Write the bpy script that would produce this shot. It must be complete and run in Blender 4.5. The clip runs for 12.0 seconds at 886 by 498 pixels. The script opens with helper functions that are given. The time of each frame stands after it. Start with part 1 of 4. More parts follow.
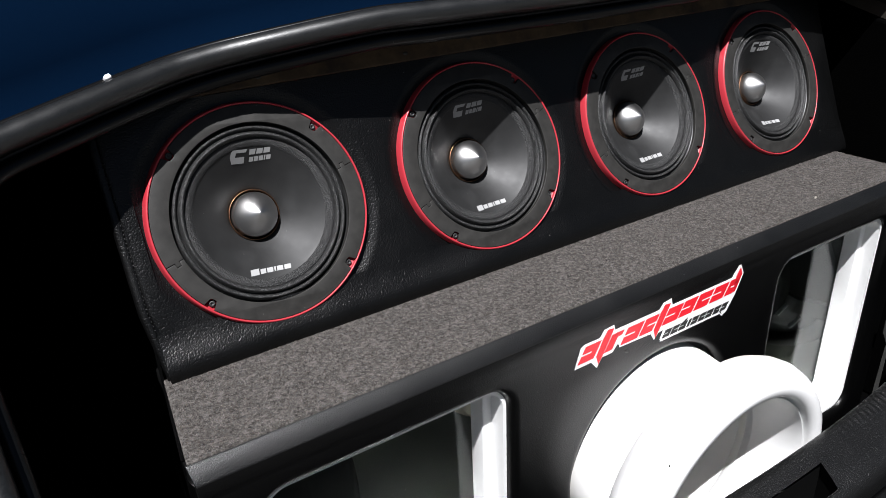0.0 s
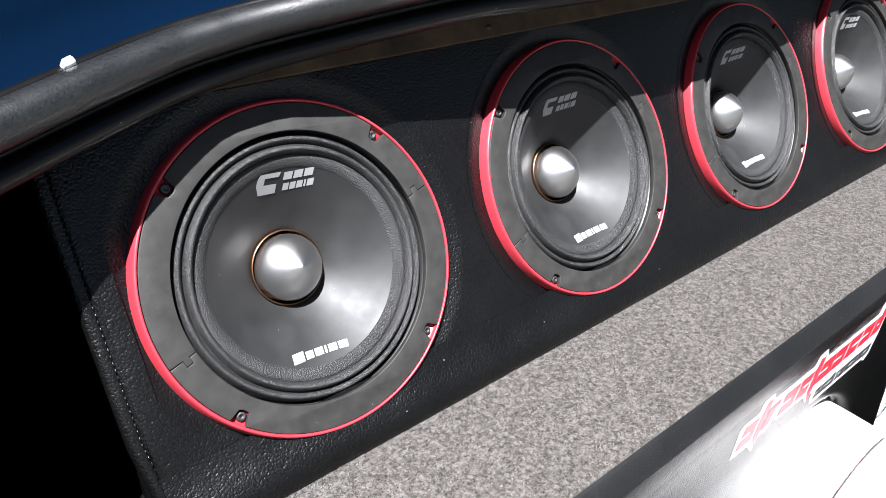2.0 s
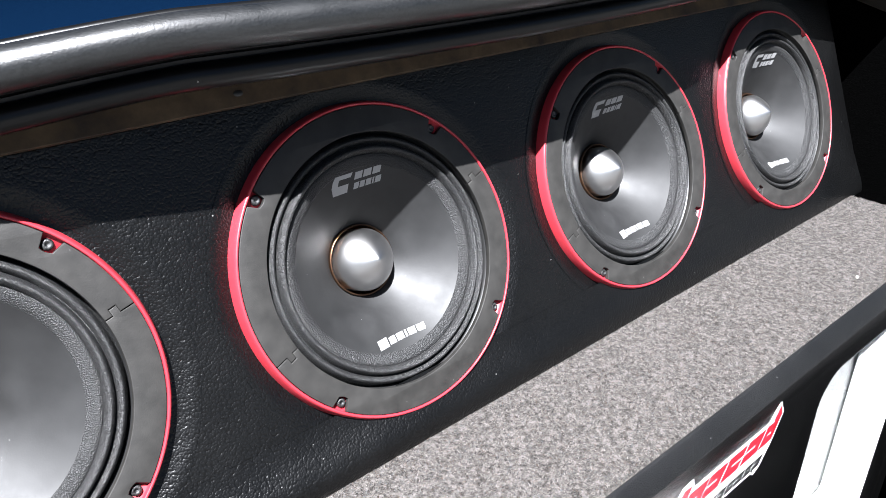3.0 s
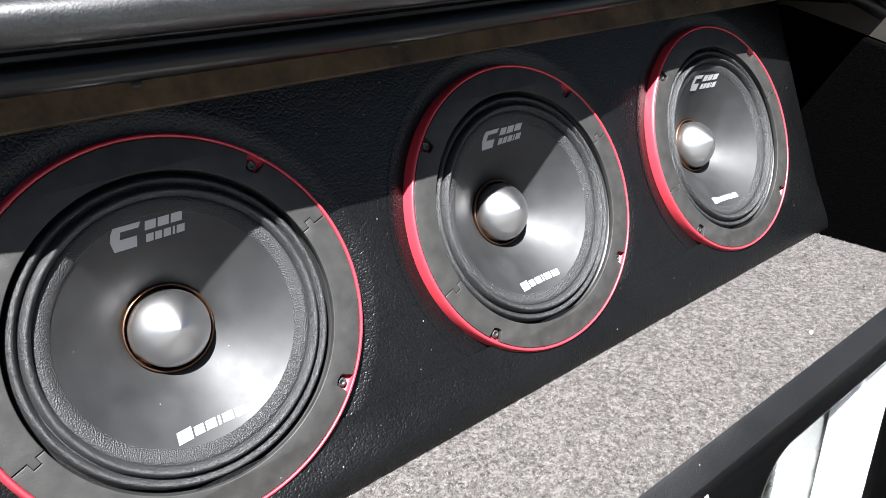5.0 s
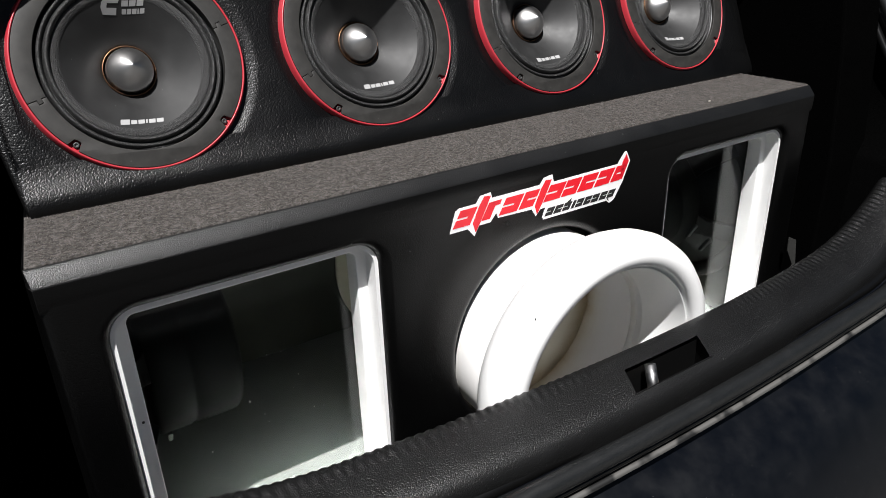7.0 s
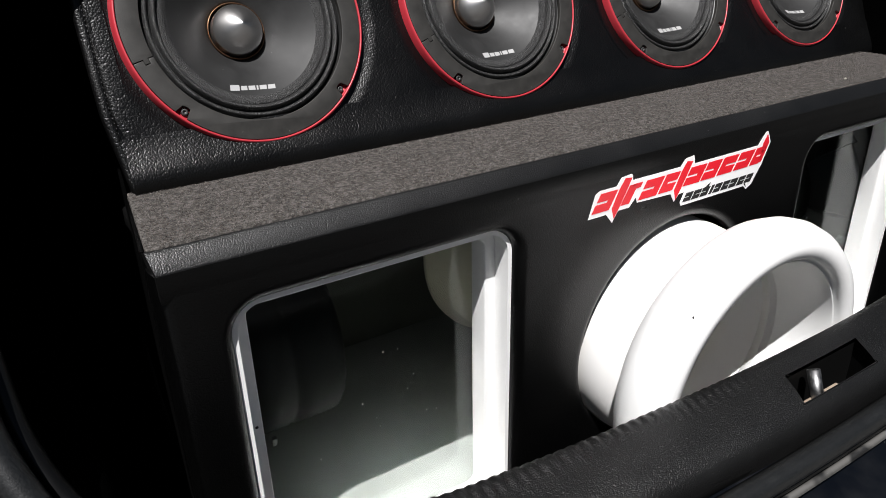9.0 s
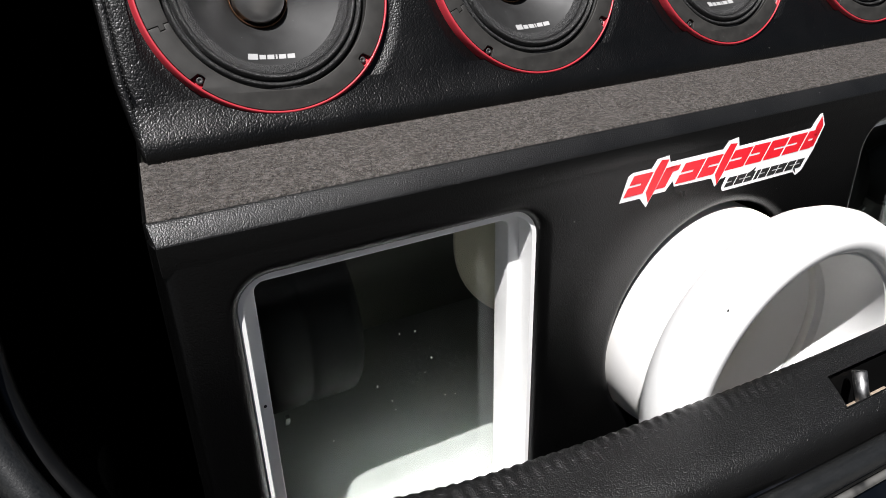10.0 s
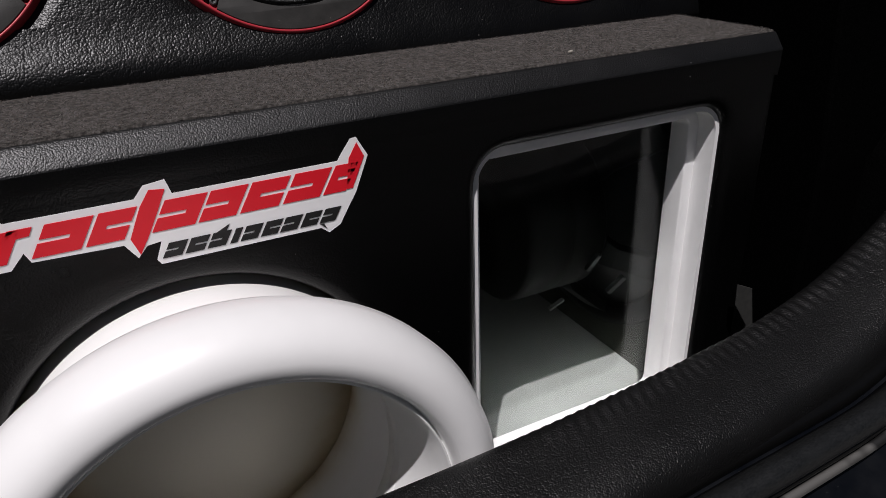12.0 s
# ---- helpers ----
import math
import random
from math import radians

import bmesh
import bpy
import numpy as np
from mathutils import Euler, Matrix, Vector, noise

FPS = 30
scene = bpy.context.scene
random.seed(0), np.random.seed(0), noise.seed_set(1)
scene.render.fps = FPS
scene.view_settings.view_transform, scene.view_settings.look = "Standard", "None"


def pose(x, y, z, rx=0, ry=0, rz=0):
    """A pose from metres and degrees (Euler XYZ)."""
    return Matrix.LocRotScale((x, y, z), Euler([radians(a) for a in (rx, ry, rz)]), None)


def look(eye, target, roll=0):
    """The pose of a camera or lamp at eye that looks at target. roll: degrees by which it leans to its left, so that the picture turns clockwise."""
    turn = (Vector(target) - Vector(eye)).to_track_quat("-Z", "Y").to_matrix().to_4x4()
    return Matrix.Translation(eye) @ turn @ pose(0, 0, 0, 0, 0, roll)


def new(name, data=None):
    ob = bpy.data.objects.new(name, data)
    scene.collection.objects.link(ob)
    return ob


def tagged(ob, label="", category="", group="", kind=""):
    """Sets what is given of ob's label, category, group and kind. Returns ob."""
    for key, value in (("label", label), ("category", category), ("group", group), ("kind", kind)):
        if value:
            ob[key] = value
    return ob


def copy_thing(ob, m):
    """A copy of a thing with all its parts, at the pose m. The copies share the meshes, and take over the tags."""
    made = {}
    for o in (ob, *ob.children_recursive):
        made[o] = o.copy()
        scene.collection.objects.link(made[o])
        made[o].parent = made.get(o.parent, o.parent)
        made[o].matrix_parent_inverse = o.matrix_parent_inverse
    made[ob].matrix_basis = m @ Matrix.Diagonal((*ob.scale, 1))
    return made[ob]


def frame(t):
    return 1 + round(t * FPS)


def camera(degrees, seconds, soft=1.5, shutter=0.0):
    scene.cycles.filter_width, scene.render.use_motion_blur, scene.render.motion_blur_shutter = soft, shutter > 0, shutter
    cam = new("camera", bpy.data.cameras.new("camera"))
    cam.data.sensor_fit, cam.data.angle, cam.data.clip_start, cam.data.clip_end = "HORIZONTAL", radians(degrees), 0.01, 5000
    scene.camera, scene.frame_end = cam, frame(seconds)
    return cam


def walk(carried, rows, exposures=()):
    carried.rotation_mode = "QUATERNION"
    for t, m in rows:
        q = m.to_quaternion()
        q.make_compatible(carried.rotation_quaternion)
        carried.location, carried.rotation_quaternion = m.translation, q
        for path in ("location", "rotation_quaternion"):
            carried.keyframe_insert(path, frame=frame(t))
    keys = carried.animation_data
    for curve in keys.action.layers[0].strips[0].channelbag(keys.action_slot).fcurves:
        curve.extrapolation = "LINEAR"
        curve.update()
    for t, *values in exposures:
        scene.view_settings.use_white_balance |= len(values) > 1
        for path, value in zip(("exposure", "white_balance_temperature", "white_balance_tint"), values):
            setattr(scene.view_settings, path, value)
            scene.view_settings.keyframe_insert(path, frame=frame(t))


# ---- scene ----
cam = camera(63.5, 12.0, soft=0.9)
PATH = [
    (0, (-0.545, -0.449, 1.265), (0.397, 1.089, 0.401), -2.9),
    (0.5, (-0.517, -0.326, 1.229), (0.506, 1.149, 0.346), -2.4),
    (1, (-0.537, -0.217, 1.173), (0.554, 1.21, 0.294), -2.2),
    (1.5, (-0.56, -0.177, 1.185), (0.549, 1.237, 0.308), -2.2),
    (2, (-0.539, -0.189, 1.224), (0.57, 1.204, 0.312), -1.5),
    (2.5, (-0.469, -0.195, 1.237), (0.648, 1.194, 0.331), -1.5),
    (3, (-0.342, -0.183, 1.233), (0.774, 1.209, 0.329), -1.4),
    (3.5, (-0.194, -0.175, 1.218), (0.915, 1.22, 0.31), -1.5),
    (3.7, (-0.14, -0.168, 1.218), (0.975, 1.219, 0.305), -1.3),
    (5.3, (-0.26, -0.183, 1.201), (0.856, 1.264, 0.388), -2.4),
    (5.5, (-0.326, -0.216, 1.2), (0.776, 1.235, 0.376), -2.1),
    (6, (-0.473, -0.353, 1.186), (0.612, 1.107, 0.355), -1.8),
    (6.5, (-0.514, -0.521, 1.174), (0.506, 0.988, 0.347), -1.8),
    (6.7, (-0.498, -0.569, 1.15), (0.5, 0.959, 0.331), -1.9),
    (8.3, (-0.546, -0.507, 1.094), (0.435, 1.017, 0.246), -1.5),
    (8.5, (-0.558, -0.482, 1.094), (0.429, 1.038, 0.249), -1.5),
    (9, (-0.557, -0.446, 1.09), (0.405, 1.092, 0.248), -1.4),
    (9.5, (-0.534, -0.453, 1.088), (0.347, 1.135, 0.249), -1.7),
    (10, (-0.525, -0.438, 1.078), (0.309, 1.149, 0.191), -1.5),
    (10.5, (-0.46, -0.447, 1.076), (0.342, 1.145, 0.169), -1.6),
    (11, (-0.304, -0.463, 1.08), (0.489, 1.135, 0.176), -1.9),
    (11.5, (-0.139, -0.454, 1.049), (0.647, 1.147, 0.143), -1.9),
    (12, (-0.02, -0.417, 1.009), (0.785, 1.189, 0.129), -2.0),
]
walk(cam, [(t, look(eye, target, roll)) for t, eye, target, roll in PATH],
     [(0.0, 0.75, 6250, 11), (0.5, 1.62, 6400, 10), (1.0, 1.8, 6350, 10), (1.5, 1.9, 6300, 10), (2.0, 2.12, 6150, 11), (2.5, 2.2, 6050, 11), (3.5, 2.42, 6050, 11), (5.5, 2.5, 6250, 9), (6.0, 1.87, 6350, 8),
      (6.5, 0.95, 6450, 10), (8.5, 0.36, 6450, 10), (9.5, 0.68, 6450, 11), (10.0, 0.72, 6450, 11), (10.5, 0.6, 6400, 12), (11.0, -0.02, 6450, 15), (11.5, -0.48, 6450, 16), (12.0, -0.5, 6450, 16)])

# ---------------------------------------------------------------- light
SUN_WAY = Vector((-0.337, -0.43, 1.0)).normalized()
world = bpy.data.worlds.new("sky")
scene.world = world
world.use_nodes = True
wn = world.node_tree.nodes
sky = wn.new("ShaderNodeTexSky")
sky.sky_type = "NISHITA"
sky.sun_disc = False
sky.sun_elevation = math.asin(SUN_WAY.z)
sky.sun_rotation = math.atan2(SUN_WAY.x, SUN_WAY.y)
wn["Background"].inputs["Strength"].default_value = 0.0115
world.node_tree.links.new(sky.outputs["Color"], wn["Background"].inputs["Color"])
sun = new("sun", bpy.data.lights.new("sun", "SUN"))
sun.data.energy = 5.0
sun.data.angle = radians(0.53)
sun.data.color = (1.0, 0.98, 0.965)
sun.matrix_world = look(SUN_WAY * 20, (0, 0, 0))


# ---------------------------------------------------------------- materials
def material(name, colour, rough=0.5, metal=0.0, **more):
    m = bpy.data.materials.new(name)
    m.use_nodes = True
    b = m.node_tree.nodes["Principled BSDF"]
    b.inputs["Base Color"].default_value = (*colour, 1)
    b.inputs["Roughness"].default_value = rough
    b.inputs["Metallic"].default_value = metal
    for key, value in more.items():
        b.inputs[key.replace("_", " ")].default_value = value
    return m


def link(m, a, b):
    m.node_tree.links.new(a, b)


def coords(m):
    return m.node_tree.nodes.new("ShaderNodeTexCoord").outputs["Object"]


def noise_at(m, scale, detail=3.0, rough=0.55):
    n = m.node_tree.nodes.new("ShaderNodeTexNoise")
    n.inputs["Scale"].default_value = scale
    n.inputs["Detail"].default_value = detail
    n.inputs["Roughness"].default_value = rough
    link(m, coords(m), n.inputs["Vector"])
    return n.outputs["Fac"]


def ramp(m, source, stops):
    r = m.node_tree.nodes.new("ShaderNodeValToRGB")
    e = r.color_ramp.elements
    e[0].position, e[0].color = stops[0][0], (*stops[0][1], 1)
    e[1].position, e[1].color = stops[-1][0], (*stops[-1][1], 1)
    for pos, col in stops[1:-1]:
        e.new(pos).color = (*col, 1)
    link(m, source, r.inputs["Fac"])
    return r.outputs["Color"]


def colour_by(m, source, stops):
    link(m, ramp(m, source, stops), m.node_tree.nodes["Principled BSDF"].inputs["Base Color"])


def rough_by(m, source, low, high):
    r = m.node_tree.nodes.new("ShaderNodeMapRange")
    r.inputs["To Min"].default_value, r.inputs["To Max"].default_value = low, high
    r.inputs["From Min"].default_value, r.inputs["From Max"].default_value = 0.3, 0.7
    link(m, source, r.inputs["Value"])
    link(m, r.outputs["Result"], m.node_tree.nodes["Principled BSDF"].inputs["Roughness"])


def relief(m, layers):
    """layers: (height source, strength, metres)."""
    last = None
    for source, strength, metres in layers:
        b = m.node_tree.nodes.new("ShaderNodeBump")
        b.inputs["Strength"].default_value = strength
        b.inputs["Distance"].default_value = metres
        link(m, source, b.inputs["Height"])
        if last:
            link(m, last, b.inputs["Normal"])
        last = b.outputs["Normal"]
    link(m, last, m.node_tree.nodes["Principled BSDF"].inputs["Normal"])


def grey(v, tint=(1, 1, 1)):
    return tuple(v * c for c in tint)


def cells(m, scale, feature="F1", stretch=None):
    n = m.node_tree.nodes.new("ShaderNodeTexVoronoi")
    n.feature = feature
    n.inputs["Scale"].default_value = scale
    at = coords(m)
    if stretch:
        mp = m.node_tree.nodes.new("ShaderNodeMapping")
        mp.inputs["Scale"].default_value = stretch
        link(m, at, mp.inputs["Vector"])
        at = mp.outputs["Vector"]
    link(m, at, n.inputs["Vector"])
    return n.outputs["Distance"]


def dusty(m, scale, share, tone=0.16, size=0.08):
    """Sparse pale specks of dust over whatever colour the material has."""
    b = m.node_tree.nodes["Principled BSDF"]
    v = m.node_tree.nodes.new("ShaderNodeTexVoronoi")
    v.inputs["Scale"].default_value = scale
    link(m, coords(m), v.inputs["Vector"])
    near = m.node_tree.nodes.new("ShaderNodeMath")
    near.operation = "LESS_THAN"
    near.inputs[1].default_value = size
    link(m, v.outputs["Distance"], near.inputs[0])
    pick = m.node_tree.nodes.new("ShaderNodeSeparateColor")
    link(m, v.outputs["Color"], pick.inputs["Color"])
    some = m.node_tree.nodes.new("ShaderNodeMath")
    some.operation = "LESS_THAN"
    some.inputs[1].default_value = share
    link(m, pick.outputs["Red"], some.inputs[0])
    both = m.node_tree.nodes.new("ShaderNodeMath")
    both.operation = "MULTIPLY"
    link(m, near.outputs[0], both.inputs[0])
    link(m, some.outputs[0], both.inputs[1])
    mix = m.node_tree.nodes.new("ShaderNodeMix")
    mix.data_type = "RGBA"
    sock = b.inputs["Base Color"]
    if sock.is_linked:
        link(m, sock.links[0].from_socket, mix.inputs["A"])
    else:
        mix.inputs["A"].default_value = sock.default_value[:]
    mix.inputs["B"].default_value = (tone, tone, tone * 0.96, 1)
    link(m, both.outputs[0], mix.inputs["Factor"])
    link(m, mix.outputs["Result"], sock)


def pebbles(m, scale):
    """Rounded grains parted by creases: high in the middle of each cell."""
    drift = m.node_tree.nodes.new("ShaderNodeTexNoise")
    drift.inputs["Scale"].default_value = scale * 0.45
    link(m, coords(m), drift.inputs["Vector"])
    shift = m.node_tree.nodes.new("ShaderNodeVectorMath")
    shift.operation = "MULTIPLY_ADD"
    shift.inputs[1].default_value = (1.5 / scale,) * 3
    link(m, drift.outputs["Color"], shift.inputs[0])
    link(m, coords(m), shift.inputs[2])
    v = m.node_tree.nodes.new("ShaderNodeTexVoronoi")
    v.feature = "SMOOTH_F1"
    v.inputs["Scale"].default_value = scale
    v.inputs["Smoothness"].default_value = 0.35
    link(m, shift.outputs["Vector"], v.inputs["Vector"])
    d = v.outputs["Distance"]
    sq = m.node_tree.nodes.new("ShaderNodeMath")
    sq.operation = "MULTIPLY"
    link(m, d, sq.inputs[0])
    link(m, d, sq.inputs[1])
    up = m.node_tree.nodes.new("ShaderNodeMath")
    up.operation = "SUBTRACT"
    up.inputs[0].default_value = 0.6
    link(m, sq.outputs[0], up.inputs[1])
    return up.outputs[0]


def leather_material(name, grain=700.0, base=0.0018, depth=0.00030, gloss=(0.33, 0.43), sheen=0.28, tops=3.0, slack=1.0):
    m = material(name, grey(base), 0.4, 0.0, Specular_IOR_Level=sheen)
    colour_by(m, pebbles(m, grain), [(0.22, grey(base * 0.7)), (0.42, grey(base, (0.97, 1, 1.05))), (0.6, grey(base * tops, (1, 1, 1.03)))])
    rough_by(m, noise_at(m, 14, 4), *gloss)
    relief(m, [(noise_at(m, 40, 3), 0.25 * slack, 0.0015), (noise_at(m, 160, 2), 0.10 * slack, 0.0008), (pebbles(m, grain), 1.0, depth), (noise_at(m, grain * 2.5, 2), 0.3, 0.0002)])
    return m


LEATHER = leather_material("black leatherette", 660.0, 0.0021, 0.00030, (0.29, 0.41), 0.38, tops=1.5, slack=1.25)
LEATHER_FINE = leather_material("fine black leatherette", 740.0, 0.0011, 0.00014, (0.27, 0.36), sheen=0.27, tops=2.0, slack=0.25)
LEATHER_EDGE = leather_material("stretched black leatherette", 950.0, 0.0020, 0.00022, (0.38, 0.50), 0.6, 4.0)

CARPET = material("grey carpet", grey(0.08), 0.95, 0.0, Diffuse_Roughness=0.4, Specular_IOR_Level=0.1)
_mix = noise_at(CARPET, 300, 4, 0.75)
colour_by(CARPET, _mix, [(0.36, (0.034, 0.031, 0.0285)), (0.46, (0.070, 0.064, 0.059)), (0.54, (0.104, 0.096, 0.089)), (0.65, (0.160, 0.147, 0.137))])
relief(CARPET, [(noise_at(CARPET, 60, 3), 0.3, 0.002), (noise_at(CARPET, 420, 3, 0.7), 1.0, 0.0032)])

FIBRE = material("felt fibre", grey(0.15), 0.9, 0.0, Diffuse_Roughness=0.4, Specular_IOR_Level=0.1)
_geo = FIBRE.node_tree.nodes.new("ShaderNodeNewGeometry")
colour_by(FIBRE, _geo.outputs["Random Per Island"], [(0.0, grey(0.008)), (0.26, (0.022, 0.020, 0.019)), (0.42, (0.092, 0.066, 0.052)), (0.58, (0.076, 0.085, 0.091)), (0.78, (0.135, 0.121, 0.112)), (1.0, (0.23, 0.214, 0.202))])

RED = material("red plastic", (0.45, 0.030, 0.044), 0.38, 0.0, Specular_IOR_Level=0.7)
rough_by(RED, noise_at(RED, 120, 4), 0.34, 0.48)
GASKET = material("charcoal gasket", grey(0.018), 0.56, 0.0, Specular_IOR_Level=0.42)
colour_by(GASKET, noise_at(GASKET, 90, 5), [(0.3, (0.017, 0.0163, 0.0150)), (0.7, (0.031, 0.0296, 0.0272))])
relief(GASKET, [(noise_at(GASKET, 1200, 3), 0.3, 0.0003)])
SURROUND = material("pleated black cloth surround", grey(0.018), 0.38)
colour_by(SURROUND, noise_at(SURROUND, 800, 3, 0.7), [(0.36, grey(0.010)), (0.64, grey(0.040))])
relief(SURROUND, [(noise_at(SURROUND, 900, 3, 0.7), 1.0, 0.0010)])
ROUGH_EDGE = material("coarse black cone edge", grey(0.02), 0.5)
relief(ROUGH_EDGE, [(cells(ROUGH_EDGE, 1300), 1.0, 0.0006)])
CONE = material("smooth black cone", grey(0.018), 0.46, 0.0, Specular_IOR_Level=0.45)
colour_by(CONE, noise_at(CONE, 50, 5), [(0.3, grey(0.014)), (0.7, grey(0.023))])
rough_by(CONE, noise_at(CONE, 60, 5), 0.47, 0.57)
relief(CONE, [(noise_at(CONE, 900, 3), 0.08, 0.0003)])
ALU = material("spun aluminium", (0.62, 0.61, 0.60), 0.34, 1.0)
rough_by(ALU, noise_at(ALU, 40, 5), 0.3, 0.4)
COPPER = material("copper former", (0.20, 0.115, 0.07), 0.4, 1.0)
PRINT = material("silver grey print", grey(0.36), 0.5)
SCREW = material("zinc screw", grey(0.20), 0.5, 1.0)
BOLT = material("dull zinc", grey(0.085), 0.6, 1.0)
rough_by(BOLT, noise_at(BOLT, 900, 3), 0.45, 0.75)
relief(BOLT, [(noise_at(BOLT, 700, 3), 0.8, 0.0006)])
DARK_METAL = material("dark frame metal", grey(0.02), 0.4)

WHITE = material("white lacquer", grey(0.84), 0.38)
colour_by(WHITE, noise_at(WHITE, 22, 5), [(0.3, (0.85, 0.85, 0.84)), (0.7, (0.90, 0.90, 0.89))])
relief(WHITE, [(noise_at(WHITE, 160, 3), 0.06, 0.0006)])
# White floor paint greyed, rear and sides darkened, for the shade inside the box.
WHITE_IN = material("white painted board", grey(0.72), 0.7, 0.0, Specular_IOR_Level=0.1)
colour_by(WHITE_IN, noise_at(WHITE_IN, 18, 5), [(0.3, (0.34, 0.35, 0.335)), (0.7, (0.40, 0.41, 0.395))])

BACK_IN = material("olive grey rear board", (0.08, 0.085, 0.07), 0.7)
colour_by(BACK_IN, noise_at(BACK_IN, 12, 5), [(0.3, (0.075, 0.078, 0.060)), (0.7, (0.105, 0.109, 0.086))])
# Sides and top: the deepest shade, put into the colour.
DARK_IN = material("shade-darkened board", (0.08, 0.085, 0.07), 0.7)
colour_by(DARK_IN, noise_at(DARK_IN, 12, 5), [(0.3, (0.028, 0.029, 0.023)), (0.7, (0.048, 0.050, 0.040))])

TUBE = material("stained white tube", (0.74, 0.73, 0.70), 0.45)
_axis = TUBE.node_tree.nodes.new("ShaderNodeSeparateXYZ")
link(TUBE, coords(TUBE), _axis.inputs["Vector"])
_wave = TUBE.node_tree.nodes.new("ShaderNodeMath")
_wave.operation = "MULTIPLY_ADD"
_wave.inputs[1].default_value = 0.022
link(TUBE, noise_at(TUBE, 26, 4), _wave.inputs[0])
link(TUBE, _axis.outputs["Z"], _wave.inputs[2])
_span = TUBE.node_tree.nodes.new("ShaderNodeMapRange")
_span.inputs["From Min"].default_value, _span.inputs["From Max"].default_value = -0.052, 0.018
link(TUBE, _wave.outputs[0], _span.inputs["Value"])
colour_by(TUBE, _span.outputs["Result"], [(0.0, (0.76, 0.69, 0.55)), (0.24, (0.60, 0.50, 0.33)), (0.34, (0.42, 0.30, 0.15)), (0.44, (0.66, 0.58, 0.43)), (0.58, (0.80, 0.76, 0.67)), (0.72, (0.86, 0.84, 0.79)), (1.0, (0.89, 0.88, 0.86))])

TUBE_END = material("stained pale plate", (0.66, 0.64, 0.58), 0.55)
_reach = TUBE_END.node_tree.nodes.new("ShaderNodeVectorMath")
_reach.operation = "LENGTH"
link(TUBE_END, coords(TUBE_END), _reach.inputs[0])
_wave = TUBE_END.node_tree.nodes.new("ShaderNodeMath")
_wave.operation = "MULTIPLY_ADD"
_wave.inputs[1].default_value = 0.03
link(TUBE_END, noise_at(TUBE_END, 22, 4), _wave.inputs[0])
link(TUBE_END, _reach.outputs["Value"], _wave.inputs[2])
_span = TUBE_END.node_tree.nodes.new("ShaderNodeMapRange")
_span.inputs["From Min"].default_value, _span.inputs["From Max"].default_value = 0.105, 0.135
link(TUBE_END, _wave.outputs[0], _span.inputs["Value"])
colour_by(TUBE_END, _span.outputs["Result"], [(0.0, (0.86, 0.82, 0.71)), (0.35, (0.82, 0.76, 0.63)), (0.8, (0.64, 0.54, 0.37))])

GLASS = bpy.data.materials.new("window glass")
GLASS.use_nodes = True
_b = GLASS.node_tree.nodes["Principled BSDF"]
_b.inputs["Base Color"].default_value = (0.82, 0.87, 0.845, 1)
_b.inputs["Transmission Weight"].default_value = 1.0
_b.inputs["Roughness"].default_value = 0.0
_b.inputs["IOR"].default_value = 1.38

PLASTIC = material("grained black plastic", grey(0.0055), 0.5, 0.0, Specular_IOR_Level=0.42)
rough_by(PLASTIC, noise_at(PLASTIC, 25, 5), 0.30, 0.42)
relief(PLASTIC, [(noise_at(PLASTIC, 70, 3), 0.3, 0.001), (pebbles(PLASTIC, 820), 1.0, 0.00046), (noise_at(PLASTIC, 1500, 2), 0.5, 0.0003)])
RUBBER = material("black rubber", grey(0.003), 0.35, 0.0, Specular_IOR_Level=0.35)
rough_by(RUBBER, noise_at(RUBBER, 60, 5), 0.27, 0.34)
relief(RUBBER, [(noise_at(RUBBER, 1100, 3), 0.12, 0.0002)])
RUBBER_SEAL = material("dusty black rubber", grey(0.010), 0.5, 0.0, Specular_IOR_Level=0.8)
rough_by(RUBBER_SEAL, noise_at(RUBBER_SEAL, 60, 5), 0.32, 0.42)
colour_by(RUBBER_SEAL, noise_at(RUBBER_SEAL, 700, 4, 0.7), [(0.35, (0.0030, 0.0032, 0.0033)), (0.65, (0.0125, 0.0132, 0.0134))])
relief(RUBBER_SEAL, [(noise_at(RUBBER_SEAL, 900, 3), 0.4, 0.0003)])
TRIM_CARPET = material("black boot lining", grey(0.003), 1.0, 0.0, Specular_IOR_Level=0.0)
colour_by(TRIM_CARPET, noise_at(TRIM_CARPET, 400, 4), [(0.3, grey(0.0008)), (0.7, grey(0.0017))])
relief(TRIM_CARPET, [(noise_at(TRIM_CARPET, 600, 3), 0.5, 0.001)])
PAINT = material("dark blue car paint", (0.002, 0.007, 0.022), 0.5, 0.0, Specular_IOR_Level=0.0)
colour_by(PAINT, noise_at(PAINT, 3000, 2), [(0.3, (0.0009, 0.0042, 0.013)), (0.7, (0.0016, 0.007, 0.020))])
PRIMER = material("dull brown primer", (0.13, 0.115, 0.085), 0.6)
colour_by(PRIMER, noise_at(PRIMER, 22, 5), [(0.3, (0.016, 0.0145, 0.011)), (0.7, (0.040, 0.036, 0.028))])
BUMPER = material("black bumper", (0.0012, 0.0018, 0.0032), 0.4, 0.0, Specular_IOR_Level=0.4)
rough_by(BUMPER, noise_at(BUMPER, 30, 5), 0.28, 0.5)
GAP = material("pale worn edge", grey(0.2), 0.6)
colour_by(GAP, noise_at(GAP, 28, 2), [(0.38, grey(0.010)), (0.50, (0.09, 0.088, 0.083))])
WOOD = material("bare brown wood", (0.20, 0.13, 0.075), 0.7)
